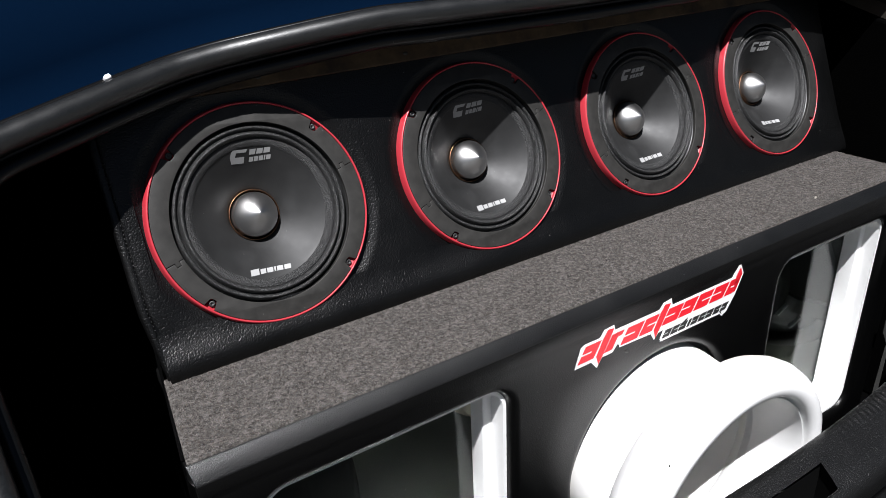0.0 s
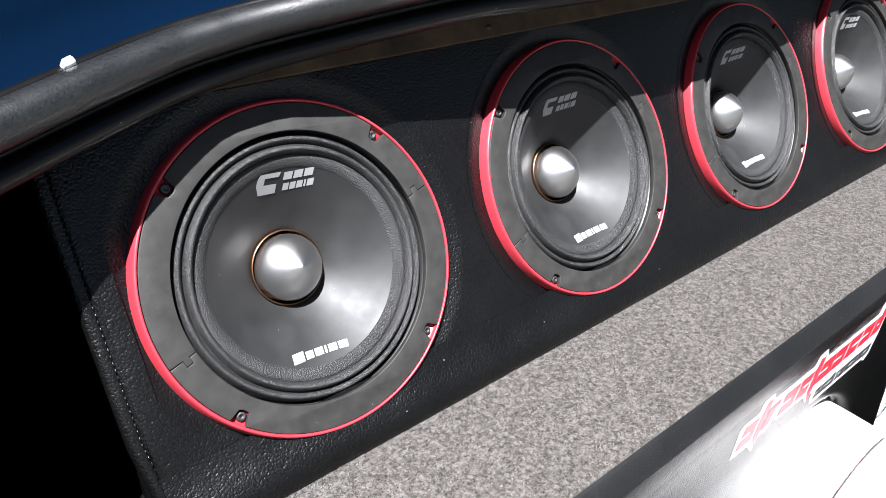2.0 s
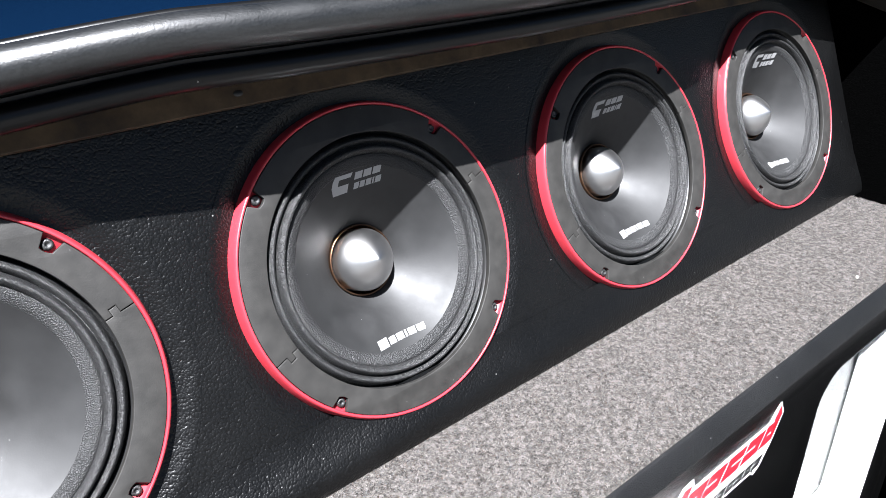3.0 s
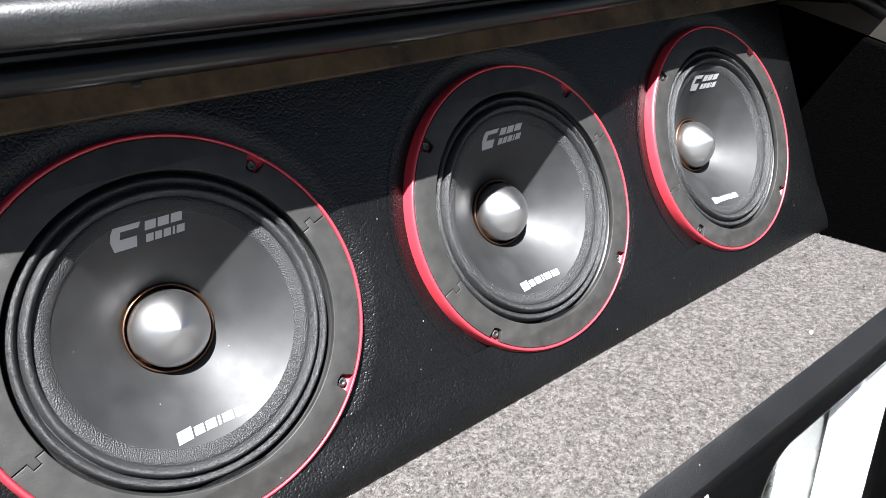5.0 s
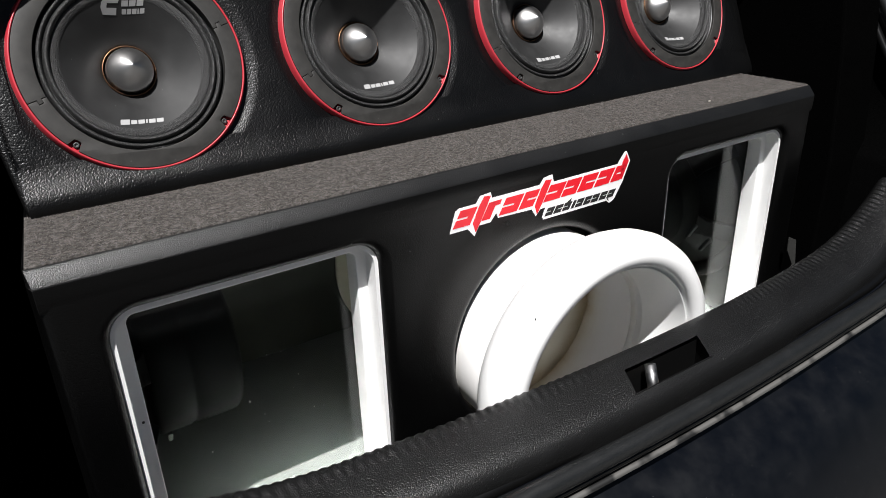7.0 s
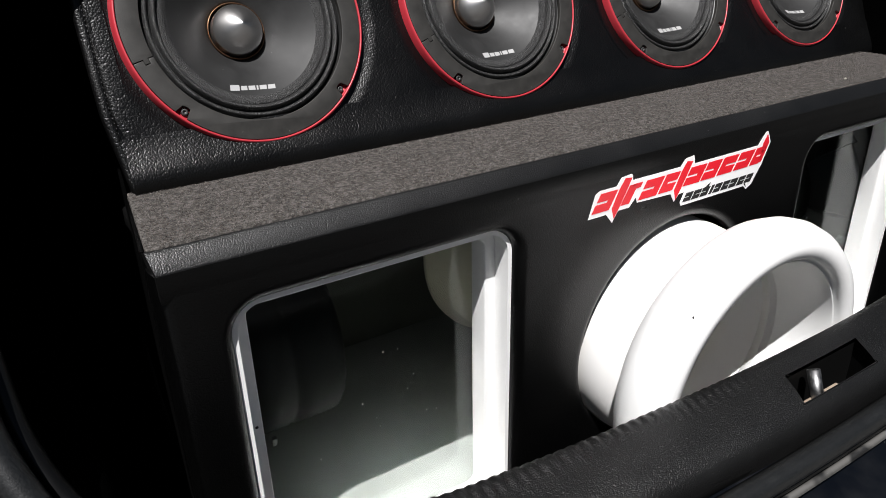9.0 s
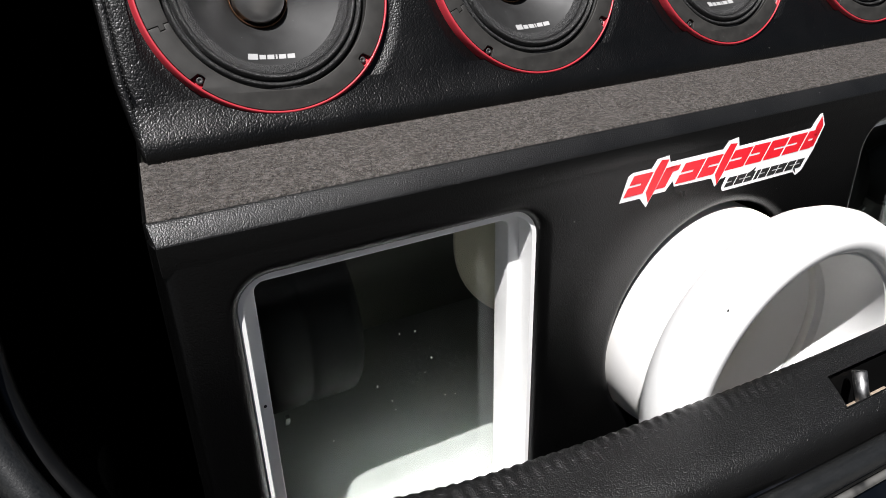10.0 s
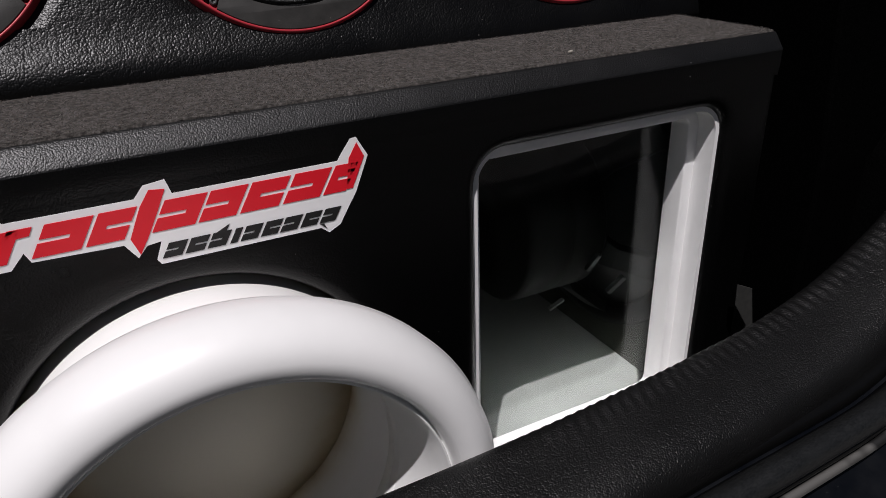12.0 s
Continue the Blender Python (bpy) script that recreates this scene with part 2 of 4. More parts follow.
colour_by(WOOD, noise_at(WOOD, 25, 6, 0.7), [(0.32, (0.014, 0.008, 0.004)), (0.5, (0.060, 0.037, 0.017)), (0.7, (0.115, 0.078, 0.040))])
STICKER_WHITE = material("white vinyl", grey(0.88), 0.4)
STICKER_RED = material("red vinyl", (0.74, 0.010, 0.022), 0.38)
STICKER_BLACK = material("black vinyl", grey(0.012), 0.4)
MOTOR = material("black speaker motor", grey(0.003), 0.45, 0.0, Specular_IOR_Level=0.3)
MAGNET = material("black magnet coating", (0.003, 0.003, 0.0024), 0.6, 0.0, Specular_IOR_Level=0.25)
TAN = material("tan latch bracket", (0.30, 0.24, 0.18), 0.6)
colour_by(TAN, noise_at(TAN, 90, 4), [(0.3, (0.20, 0.155, 0.115)), (0.7, (0.36, 0.29, 0.22))])
STEEL = material("worn steel", grey(0.24), 0.4, 1.0)
rough_by(STEEL, noise_at(STEEL, 200, 4), 0.3, 0.55)
TARMAC = material("dry grey paving", (0.16, 0.155, 0.147), 0.9)
colour_by(TARMAC, noise_at(TARMAC, 120, 5), [(0.3, (0.045, 0.044, 0.042)), (0.7, (0.075, 0.073, 0.070))])


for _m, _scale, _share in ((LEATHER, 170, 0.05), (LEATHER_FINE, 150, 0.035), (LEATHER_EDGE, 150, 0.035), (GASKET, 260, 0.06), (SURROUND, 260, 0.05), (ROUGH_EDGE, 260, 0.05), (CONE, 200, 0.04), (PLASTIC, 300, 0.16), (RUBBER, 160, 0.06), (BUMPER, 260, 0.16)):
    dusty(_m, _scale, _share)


# ---------------------------------------------------------------- builders
def part(name, bm, mat, parent=None, label="", smooth=True, bevel=0.0):
    me = bpy.data.meshes.new(name)
    if bevel:
        bmesh.ops.bevel(bm, geom=bm.edges[:], offset=bevel, segments=2, affect="EDGES", profile=0.5)
    bm.normal_update()
    bm.to_mesh(me)
    bm.free()
    return dress(name, me, mat, parent, label, smooth)


def dress(name, me, mat, parent=None, label="", smooth=True):
    me.materials.clear()
    me.materials.append(mat)
    me.polygons.foreach_set("use_smooth", [smooth] * len(me.polygons))
    ob = new(name, me)
    ob.parent = parent
    if label:
        tagged(ob, label)
    return ob


def lathe(profile, segs=96, closed=False):
    """A turned form round z from (radius, height) points."""
    bm = bmesh.new()
    rings = []
    for r, z in profile:
        if r < 1e-6:
            rings.append([bm.verts.new((0, 0, z))])
        else:
            rings.append([bm.verts.new((r * math.cos(a), r * math.sin(a), z)) for a in (2 * math.pi * i / segs for i in range(segs))])
    pairs = list(zip(rings, rings[1:])) + ([(rings[-1], rings[0])] if closed else [])
    for a, b in pairs:
        for i in range(segs):
            j = (i + 1) % segs
            loop = [a[i % len(a)], a[j % len(a)], b[j % len(b)], b[i % len(b)]]
            seen = []
            for v in loop:
                if v not in seen:
                    seen.append(v)
            bm.faces.new(seen)
    bmesh.ops.recalc_face_normals(bm, faces=bm.faces[:])
    return bm


def box_bm(lo, hi):
    bm = bmesh.new()
    bmesh.ops.create_cube(bm, size=1)
    for v in bm.verts:
        v.co = Vector([(lo[k] + hi[k]) / 2 + v.co[k] * (hi[k] - lo[k]) for k in range(3)])
    return bm


def circle(cx, cy, r, n=96):
    return [(cx + r * math.cos(2 * math.pi * i / n), cy + r * math.sin(2 * math.pi * i / n)) for i in range(n)]


def rounded(x0, y0, x1, y1, r, n=10):
    pts = []
    for cx, cy, a0 in ((x1 - r, y1 - r, 0), (x0 + r, y1 - r, 90), (x0 + r, y0 + r, 180), (x1 - r, y0 + r, 270)):
        for i in range(n + 1):
            a = radians(a0 + 90 * i / n)
            pts.append((cx + r * math.cos(a), cy + r * math.sin(a)))
    return pts


def sheet_mesh(outlines, thick, bevel=0.0, rings=2):
    """A flat board from closed outlines, the inner ones being holes; it lies from z = -thick to z = 0."""
    cu = bpy.data.curves.new("outline", "CURVE")
    cu.dimensions = "2D"
    cu.fill_mode = "BOTH"
    cu.extrude = max(thick / 2 - bevel, 0.0)
    cu.bevel_depth, cu.bevel_resolution, cu.offset = bevel, rings, -bevel
    for pts in outlines:
        sp = cu.splines.new("POLY")
        sp.points.add(len(pts) - 1)
        for p, (x, y) in zip(sp.points, pts):
            p.co = (x, y, -thick / 2, 1)
        sp.use_cyclic_u = True
    ob = bpy.data.objects.new("outline", cu)
    scene.collection.objects.link(ob)
    me = bpy.data.meshes.new_from_object(ob.evaluated_get(bpy.context.evaluated_depsgraph_get()))
    bpy.data.objects.remove(ob)
    bpy.data.curves.remove(cu)
    bm = bmesh.new()
    bm.from_mesh(me)
    bmesh.ops.remove_doubles(bm, verts=bm.verts[:], dist=2e-6)
    bm.to_mesh(me)
    bm.free()
    return me


def board(name, outlines, thick, mat, m, parent=None, label="", bevel=0.0, rings=2, smooth=False):
    ob = dress(name, sheet_mesh(outlines, thick, bevel, rings), mat, parent, label, smooth)
    ob.matrix_basis = m
    return ob


def soft_edges(ob, angle=35):
    """Smooth shading but for sharp corners."""
    me = ob.data
    me.polygons.foreach_set("use_smooth", [True] * len(me.polygons))
    bm = bmesh.new()
    bm.from_mesh(me)
    for e in bm.edges:
        e.smooth = len(e.link_faces) == 2 and e.calc_face_angle(0) < radians(angle)
    bm.to_mesh(me)
    bm.free()
    return ob


def sweep(frames, profile, closed_path, closed_profile=True):
    """Carries a profile of (a, b) along frames of (place, side, up)."""
    bm = bmesh.new()
    rows = [[bm.verts.new(p + s * a + u * b) for a, b in profile] for p, s, u in frames]
    n, k = len(rows), len(profile)
    for i in range(n if closed_path else n - 1):
        for j in range(k if closed_profile else k - 1):
            bm.faces.new((rows[i][j], rows[(i + 1) % n][j], rows[(i + 1) % n][(j + 1) % k], rows[i][(j + 1) % k]))
    bmesh.ops.recalc_face_normals(bm, faces=bm.faces[:])
    return bm


def thing(name, label, category, group="", kind="", m=None):
    ob = new(name)
    ob.empty_display_size = 0.05
    if m is not None:
        ob.matrix_basis = m
    return tagged(ob, label, category, group, kind)


# ---------------------------------------------------------------- the car round the boot
OPEN_TOP, OPEN_LOW = Vector((0, 0.146, 1.168)), Vector((0, -0.216, 0.680))
OPEN_DOWN = (OPEN_LOW - OPEN_TOP).normalized()
OPEN_OUT = Vector((1, 0, 0)).cross(OPEN_DOWN).normalized()
if OPEN_OUT.z < 0:
    OPEN_OUT = -OPEN_OUT
OPEN_LEN = (OPEN_LOW - OPEN_TOP).length
HALF = 0.62


def opening(n=26):
    """Frames round the boot opening: place, inward way, outward normal."""
    flat = []
    for cx, cy, r, a0 in ((HALF, 0.0, 0.25, 0), (-0.616, 0.0, 0.07, 90), (-0.604, -OPEN_LEN, 0.27, 180), (HALF, -OPEN_LEN, 0.25, 270)):
        mx, my = cx - math.copysign(r, cx), (-r if cy == 0.0 else cy + r)
        flat += [(mx + r * math.cos(radians(a0 + 90 * i / n)), my + r * math.sin(radians(a0 + 90 * i / n))) for i in range(n + 1)]
    dense = []
    for (x0, d0), (x1, d1) in zip(flat, flat[1:] + flat[:1]):
        k = max(1, int(math.hypot(x1 - x0, d1 - d0) / 0.012))
        dense += [(x0 + (x1 - x0) * i / k, d0 + (d1 - d0) * i / k) for i in range(k)]
    places = []
    for x, d in dense:
        low = -d / OPEN_LEN
        bow = 0.30 * (max(-0.37, min(0.30, x)) - 0.02) ** 2 - 0.012 - 0.39 * (math.hypot(max(0.0, -x - 0.40), 0.02) - 0.02)
        sag = 0.008 - 0.19 * max(0.0, -0.22 - x) ** 1.3
        place = OPEN_TOP + OPEN_DOWN * (-d) + Vector((x, 0.10 * x * x * low + bow * (1 - low), sag * (1 - low)))
        place.x += 0.36 * max(0.0, x - 0.30)
        places.append(place)
    frames = []
    for i, place in enumerate(places):
        along = (places[(i + 1) % len(places)] - places[i - 1]).normalized()
        frames.append((place, OPEN_OUT.cross(along).normalized(), OPEN_OUT))
    return frames


LOOP = opening()


def arc(ca, cb, r, a0, a1, n):
    return [(ca + r * math.cos(radians(a0 + (a1 - a0) * i / n)), cb + r * math.sin(radians(a0 + (a1 - a0) * i / n))) for i in range(n + 1)]


def shell(frames):
    """The tail of the car: rolled edge of the opening, outer skin, then on to the front and the underside."""
    bm = bmesh.new()
    edge = [(-0.004, -0.016), (-0.030, -0.020), (-0.045, -0.012), (-0.060, -0.004), (-0.10, 0.002), (-0.16, -0.004), (-0.22, -0.026), (-0.26, -0.060)]
    rows = []
    for p, inward, out in frames:
        row = [p + inward * a + out * b for a, b in edge]
        o = row[-1]
        w = max(0.0, min(1.0, (1.168 - p.z) / 0.488))
        z = o.z * (1 - w) + 0.20 * w
        row += [Vector((o.x * 1.01, (o.y + 0.12) * (1 - w) + o.y * w, o.z * (1 - w * 0.3) + 0.06 * w)), Vector((o.x * 1.02, 0.35 * (1 - w) + o.y * w, z)), Vector((o.x * 1.02, 1.0, z))]
        rows.append([bm.verts.new(v) for v in row])
    for a, b in zip(rows, rows[1:]):
        for j in range(len(a) - 1):
            bm.faces.new((a[j], b[j], b[j + 1], a[j + 1]))
    bmesh.ops.recalc_face_normals(bm, faces=bm.faces[:])
    return bm


def build_car():
    car = thing("car", "dark blue car seen at its open boot", "car", kind="structure")
    # The left flank up to 1.02 takes the bumper's black, darkening it by colour.
    dark = [f[0].z < (1.02 if f[0].x < 0 else 0.74) for f in LOOP]
    first = next(i for i in range(len(LOOP)) if dark[i] and not dark[i - 1])
    turn = LOOP[first:] + LOOP[:first]
    count = sum(dark)
    part("body_panel", shell(turn[count - 1:] + turn[:1]), PAINT, car, "glossy dark blue painted body panel")
    part("bumper", shell(turn[:count]), BUMPER, car, "nearly black bumper edge with dust, and left flank darkened to match")
    part("inner_ridge", sweep(LOOP, arc(0.0125, -0.0205, 0.0065, 0, 330, 14), True), RUBBER, car, "black rolled inner edge of the opening")
    part("flange", sweep(LOOP, [(-0.006, -0.0145), (0.009, -0.0185), (0.009, -0.0225), (-0.006, -0.0190)], True), BUMPER, car, "dark flange between seal and inner edge")
    lower = sorted([f for f in LOOP if f[0].z < 0.70], key=lambda f: f[0].x)
    part("gap_edge", sweep(lower, [(-0.0180, -0.0055), (-0.0230, -0.0045), (-0.0230, -0.0100), (-0.0180, -0.0100)], False), GAP, car, "pale worn edge of the gap before the bumper")
    return car


car = build_car()

seal = thing("door_seal", "black rubber weatherstrip round the boot opening", "weatherstrip")
part("bulb", sweep(LOOP, arc(0.0, 0.0, 0.0098, 0, 330, 16), True), RUBBER_SEAL, seal)
part("lip", sweep(LOOP, arc(-0.0118, -0.0050, 0.0034, 0, 330, 10), True), RUBBER, seal)
part("clip_base", sweep(LOOP, [(-0.008, -0.004), (-0.008, -0.0140), (0.006, -0.0140), (0.008, -0.005)], True), RUBBER, seal)


clip_at = min((f for f in LOOP if f[0].z > 1.05), key=lambda f: abs(f[0].x + 0.456))
clip_m = Matrix.Translation(clip_at[0] - clip_at[1] * 0.0125 + clip_at[2] * 0.0010) @ Matrix((clip_at[1].cross(clip_at[2]), clip_at[1], clip_at[2])).transposed().to_4x4()
seal_clip = thing("seal_clip", "small white plastic clip beside the rubber weatherstrip", "clip", m=clip_m)
bm = box_bm((-0.0036, -0.0022, -0.0040), (0.0036, 0.0022, 0.0026))
for v in bm.verts:
    v.co.x *= 0.7 if v.co.z > 0 else 1.0
part("cap", bm, STICKER_WHITE, seal_clip, bevel=0.0014)


def build_lining():
    """Boot side walls and the underside of the rear deck, carried back from the opening, and the floor."""
    bm = bmesh.new()
    rows = []
    for p, inward, out in LOOP:
        if p.z < 0.76:
            continue
        e = p + inward * 0.006 - out * 0.020
        rows.append((e.x, e.y, e.z))
    left = sorted([r for r in rows if r[0] < 0], key=lambda r: (r[2], r[0]))
    right = sorted([r for r in rows if r[0] >= 0], key=lambda r: (-r[2], r[0]))
    order = left + right
    order = [(order[0][0], order[0][1], 0.46)] + order + [(order[-1][0], order[-1][1], 0.46)]
    a = [bm.verts.new(v) for v in order]
    b = [bm.verts.new((x, 0.85, z)) for x, y, z in order]
    for i in range(len(order) - 1):
        bm.faces.new((a[i], a[i + 1], b[i + 1], b[i]))
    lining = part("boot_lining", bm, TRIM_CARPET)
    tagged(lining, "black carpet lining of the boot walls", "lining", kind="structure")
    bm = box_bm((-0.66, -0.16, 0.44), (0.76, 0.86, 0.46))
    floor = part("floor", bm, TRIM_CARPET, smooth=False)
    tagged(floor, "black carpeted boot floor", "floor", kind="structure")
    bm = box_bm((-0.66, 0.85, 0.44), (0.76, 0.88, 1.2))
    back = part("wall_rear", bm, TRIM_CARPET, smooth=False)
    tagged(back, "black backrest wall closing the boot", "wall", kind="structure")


build_lining()


def prism(profile, x0, x1):
    """A solid with one (y, z) outline, from x0 to x1."""
    bm = bmesh.new()
    a = [bm.verts.new((x0, y, z)) for y, z in profile]
    b = [bm.verts.new((x1, y, z)) for y, z in profile]
    bm.faces.new(a), bm.faces.new(b[::-1])
    for i in range(len(profile)):
        bm.faces.new((a[i], b[i], b[(i + 1) % len(profile)], a[(i + 1) % len(profile)]))
    bmesh.ops.recalc_face_normals(bm, faces=bm.faces[:])
    return bm


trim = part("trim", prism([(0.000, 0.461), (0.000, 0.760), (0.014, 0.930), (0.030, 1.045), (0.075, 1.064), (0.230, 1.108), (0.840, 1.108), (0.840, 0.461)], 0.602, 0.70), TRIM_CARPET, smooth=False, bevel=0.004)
tagged(trim, "black carpeted side trim of the boot", "trim", kind="structure")
part("inner_panel", prism([(0.060, 1.070), (0.050, 1.160), (0.30, 1.180), (0.80, 1.180), (0.80, 1.1085), (0.230, 1.1095), (0.076, 1.066)], 0.606, 0.612), PRIMER, car, "dull brown inner body panel", smooth=False)

bm = bmesh.new()
bmesh.ops.create_grid(bm, x_segments=2, y_segments=2, size=300)
ground = part("ground", bm, TARMAC, smooth=False)
tagged(ground, "dry grey paved ground behind the car", "ground", kind="structure")


# boot sill trim with ribs and the striker recess
def build_sill():
    sill = thing("sill_trim", "grained black plastic sill cover with ribbed edge", "sill trim")
    prof = [(0.020, -0.26), (0.016, -0.06), (0.010, -0.020), (0.004, -0.006), (0.000, -0.0010), (-0.004, 0.0004), (-0.008, 0.0006), (-0.013, 0.0000), (-0.019, -0.0012), (-0.0245, -0.0020),
            (-0.034, -0.0034), (-0.044, -0.0052), (-0.0535, -0.0080), (-0.059, -0.0112), (-0.064, -0.0165), (-0.067, -0.028), (-0.067, -0.06)]
    x0, x1, nx = -0.545, 0.60, 534
    bm = bmesh.new()
    rows = []
    for i in range(nx + 1):
        x = x0 + (x1 - x0) * i / nx
        yc = -0.133 + 0.16 * (x - 0.03) ** 2
        zc = 0.7125 + 0.9 * max(0.0, abs(x - 0.02) - 0.34) ** 2
        calm = min(1.0, max(0.0, (abs(x - 0.06) - 0.07) / 0.10))
        row = []
        for j, (dy, dz) in enumerate(prof):
            rib = 0.0008 * math.sin(2 * math.pi * x / 0.0098) * calm if 3 <= j <= 7 else 0.0
            shear = 0.6 * (dy + 0.036) * max(0.0, 1 - abs(x - 0.04) / 0.30) if j > 2 else 0.0
            row.append(bm.verts.new((x + shear, yc + dy, zc + dz + rib)))
        rows.append(row)
    for i in range(nx):
        xm = x0 + (x1 - x0) * (i + 0.5) / nx
        for j in range(len(prof) - 1):
            if -0.025 < xm < 0.088 and 9 <= j <= 11:
                continue
            bm.faces.new((rows[i][j], rows[i + 1][j], rows[i + 1][j + 1], rows[i][j + 1]))
    part("cover", bm, PLASTIC, sill)
    bm = box_bm((-0.026, -0.1875, 0.655), (0.089, -0.1565, 0.7052))
    for v in bm.verts:
        v.co.x += 0.6 * 0.87 * (v.co.y + 0.170)
    bm.faces.ensure_lookup_table()
    top = max(bm.faces, key=lambda f: f.calc_center_median().z)
    bm.faces.remove(top)
    part("recess", bm, MOTOR, sill, smooth=False)
    return sill


build_sill()
striker = thing("striker", "worn steel latch striker pin in the sill recess", "latch striker")
bm = bmesh.new()
bmesh.ops.create_cone(bm, cap_ends=True, segments=20, radius1=0.0062, radius2=0.0058, depth=0.040)
pin = part("pin", bm, STEEL, striker)
pin.matrix_basis = pose(0.004, -0.176, 0.6955, -24, 8, 0)
for x0, x1 in ((-0.012, 0.004), (0.019, 0.039)):
    part("bracket", box_bm((x0, -0.184, 0.664), (x1, -0.174, 0.6905)), TAN, striker, "tan latch bracket", bevel=0.001, smooth=False)


# ---------------------------------------------------------------- lower speaker box
BOX_L, BOX_R, FACE = -0.500, 0.512, -0.006
LEDGE, LOW = 0.900, 0.465
PORT_X, PORT_Z, PORT_R = 0.011, 0.674, 0.1290
WINDOWS = [(-0.454, 0.525, -0.205, 0.848), (0.216, 0.525, 0.458, 0.848)]
FRONT = pose(0, FACE, 0, 90, 0, 0)


def tapered(bm):
    """The box grows narrower towards the back at one end."""
    for v in bm.verts:
        if v.co.x < -0.4:
            v.co.x += 0.108 * max(0.0, v.co.y - 0.0195)
    return bm


def build_box():
    box = thing("subwoofer_box", "black leatherette subwoofer box with two windows and grey carpet top", "speaker box")
    holes = [rounded(*w, 0.026) for w in WINDOWS] + [circle(PORT_X, PORT_Z, PORT_R)]
    front = board("front_panel", [[(BOX_L, LOW), (BOX_R, LOW), (BOX_R, LEDGE - 0.012), (BOX_L, LEDGE - 0.012)]] + holes, 0.025, LEATHER_FINE, FRONT, box, bevel=0.0115, rings=5)
    soft_edges(front, 50)
    bm = bmesh.new()
    prof = [(-0.0056, 0.866, 1), (-0.0064, 0.874, 1), (-0.0064, 0.8868, 1), (-0.0059, 0.8884, 0.9), (0.0040, 0.8986, 0.1), (0.0054, 0.8997, 0), (0.0070, 0.9000, 0), (0.0180, 0.8950, 0)]
    ends = [[bm.verts.new((x + side * 0.0025 * k, y, z)) for y, z, k in prof] for x, side in ((BOX_L + 0.001, 1), (BOX_R - 0.001, -1))]
    for j in range(len(prof) - 1):
        bm.faces.new((ends[0][j], ends[1][j], ends[1][j + 1], ends[0][j + 1]))
    bm.faces.new(ends[0]), bm.faces.new(ends[1][::-1])
    bmesh.ops.recalc_face_normals(bm, faces=bm.faces[:])
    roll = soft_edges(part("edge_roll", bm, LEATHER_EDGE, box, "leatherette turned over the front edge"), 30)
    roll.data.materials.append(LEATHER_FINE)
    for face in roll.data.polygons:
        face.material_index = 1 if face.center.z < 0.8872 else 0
    for x0, z0, x1, z1 in WINDOWS:
        lining = board("window_reveal", [rounded(x0, z0, x1, z1, 0.026), rounded(x0 + 0.004, z0 + 0.004, x1 - 0.004, z1 - 0.004, 0.022)], 0.022, WHITE, pose(0, 0.003, 0, 90, 0, 0), box,
                       "white lacquered window reveal")
        soft_edges(lining)
        fr = board("window_frame", [rounded(x0 - 0.02, z0 - 0.02, x1 + 0.02, z1 + 0.02, 0.03), rounded(x0 + 0.017, z0 + 0.017, x1 - 0.015, z1 - 0.016, 0.008)], 0.022, WHITE, pose(0, 0.0225, 0, 90, 0, 0), box,
                   "white lacquered inner frame", bevel=0.0015)
        soft_edges(fr)
        bm = box_bm((x0 - 0.005, 0.0455, z0 - 0.005), (x1 + 0.005, 0.0495, z1 + 0.005))
        pane = part("pane", bm, GLASS, box, "clear glass pane", smooth=False)
        pane.visible_shadow = False
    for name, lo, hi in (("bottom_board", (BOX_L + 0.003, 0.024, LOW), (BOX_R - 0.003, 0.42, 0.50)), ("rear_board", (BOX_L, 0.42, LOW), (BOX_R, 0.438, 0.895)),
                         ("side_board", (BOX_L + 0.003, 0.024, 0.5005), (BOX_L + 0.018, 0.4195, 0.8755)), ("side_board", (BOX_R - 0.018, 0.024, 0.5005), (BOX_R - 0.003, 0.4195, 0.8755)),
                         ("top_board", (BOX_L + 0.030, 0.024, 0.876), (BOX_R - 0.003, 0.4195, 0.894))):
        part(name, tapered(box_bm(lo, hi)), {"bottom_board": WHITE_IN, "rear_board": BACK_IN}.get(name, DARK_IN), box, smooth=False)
    for x0 in (BOX_L + 0.0002, BOX_R - 0.0027):
        part("side_cover", tapered(box_bm((x0, 0.0195, LOW), (x0 + 0.0025, 0.44, 0.8955))), LEATHER_FINE, box, smooth=False)
    bm = box_bm((BOX_L + 0.002, 0.0062, 0.8955), (BOX_R - 0.002, 0.127, 0.9015))
    part("carpet_top", tapered(bm), CARPET, box, "heathered grey felt carpet", smooth=False, bevel=0.0012)
    rng = np.random.default_rng(5)
    n = 100000
    cy = rng.uniform(0.0065, 0.126, n)
    cx = rng.uniform(BOX_L + 0.003 + 0.108 * cy, BOX_R - 0.003, n)
    a, tip = rng.uniform(0, 2 * math.pi, n), rng.uniform(0.0001, 0.0007, n)
    half, wide = rng.uniform(0.0004, 0.0010, n), rng.uniform(0.00008, 0.00015, n)
    z = 0.9016 + rng.uniform(0, 0.0007, n)
    dx, dy = np.cos(a), np.sin(a)
    co = np.empty((n, 4, 3))
    for k, (u, w, up) in enumerate(((-1, -1, 0), (1, -1, 1), (1, 1, 1), (-1, 1, 0))):
        co[:, k] = np.stack([cx + u * half * dx - w * wide * dy, cy + u * half * dy + w * wide * dx, z + up * tip], 1)
    me = bpy.data.meshes.new("carpet_fuzz")
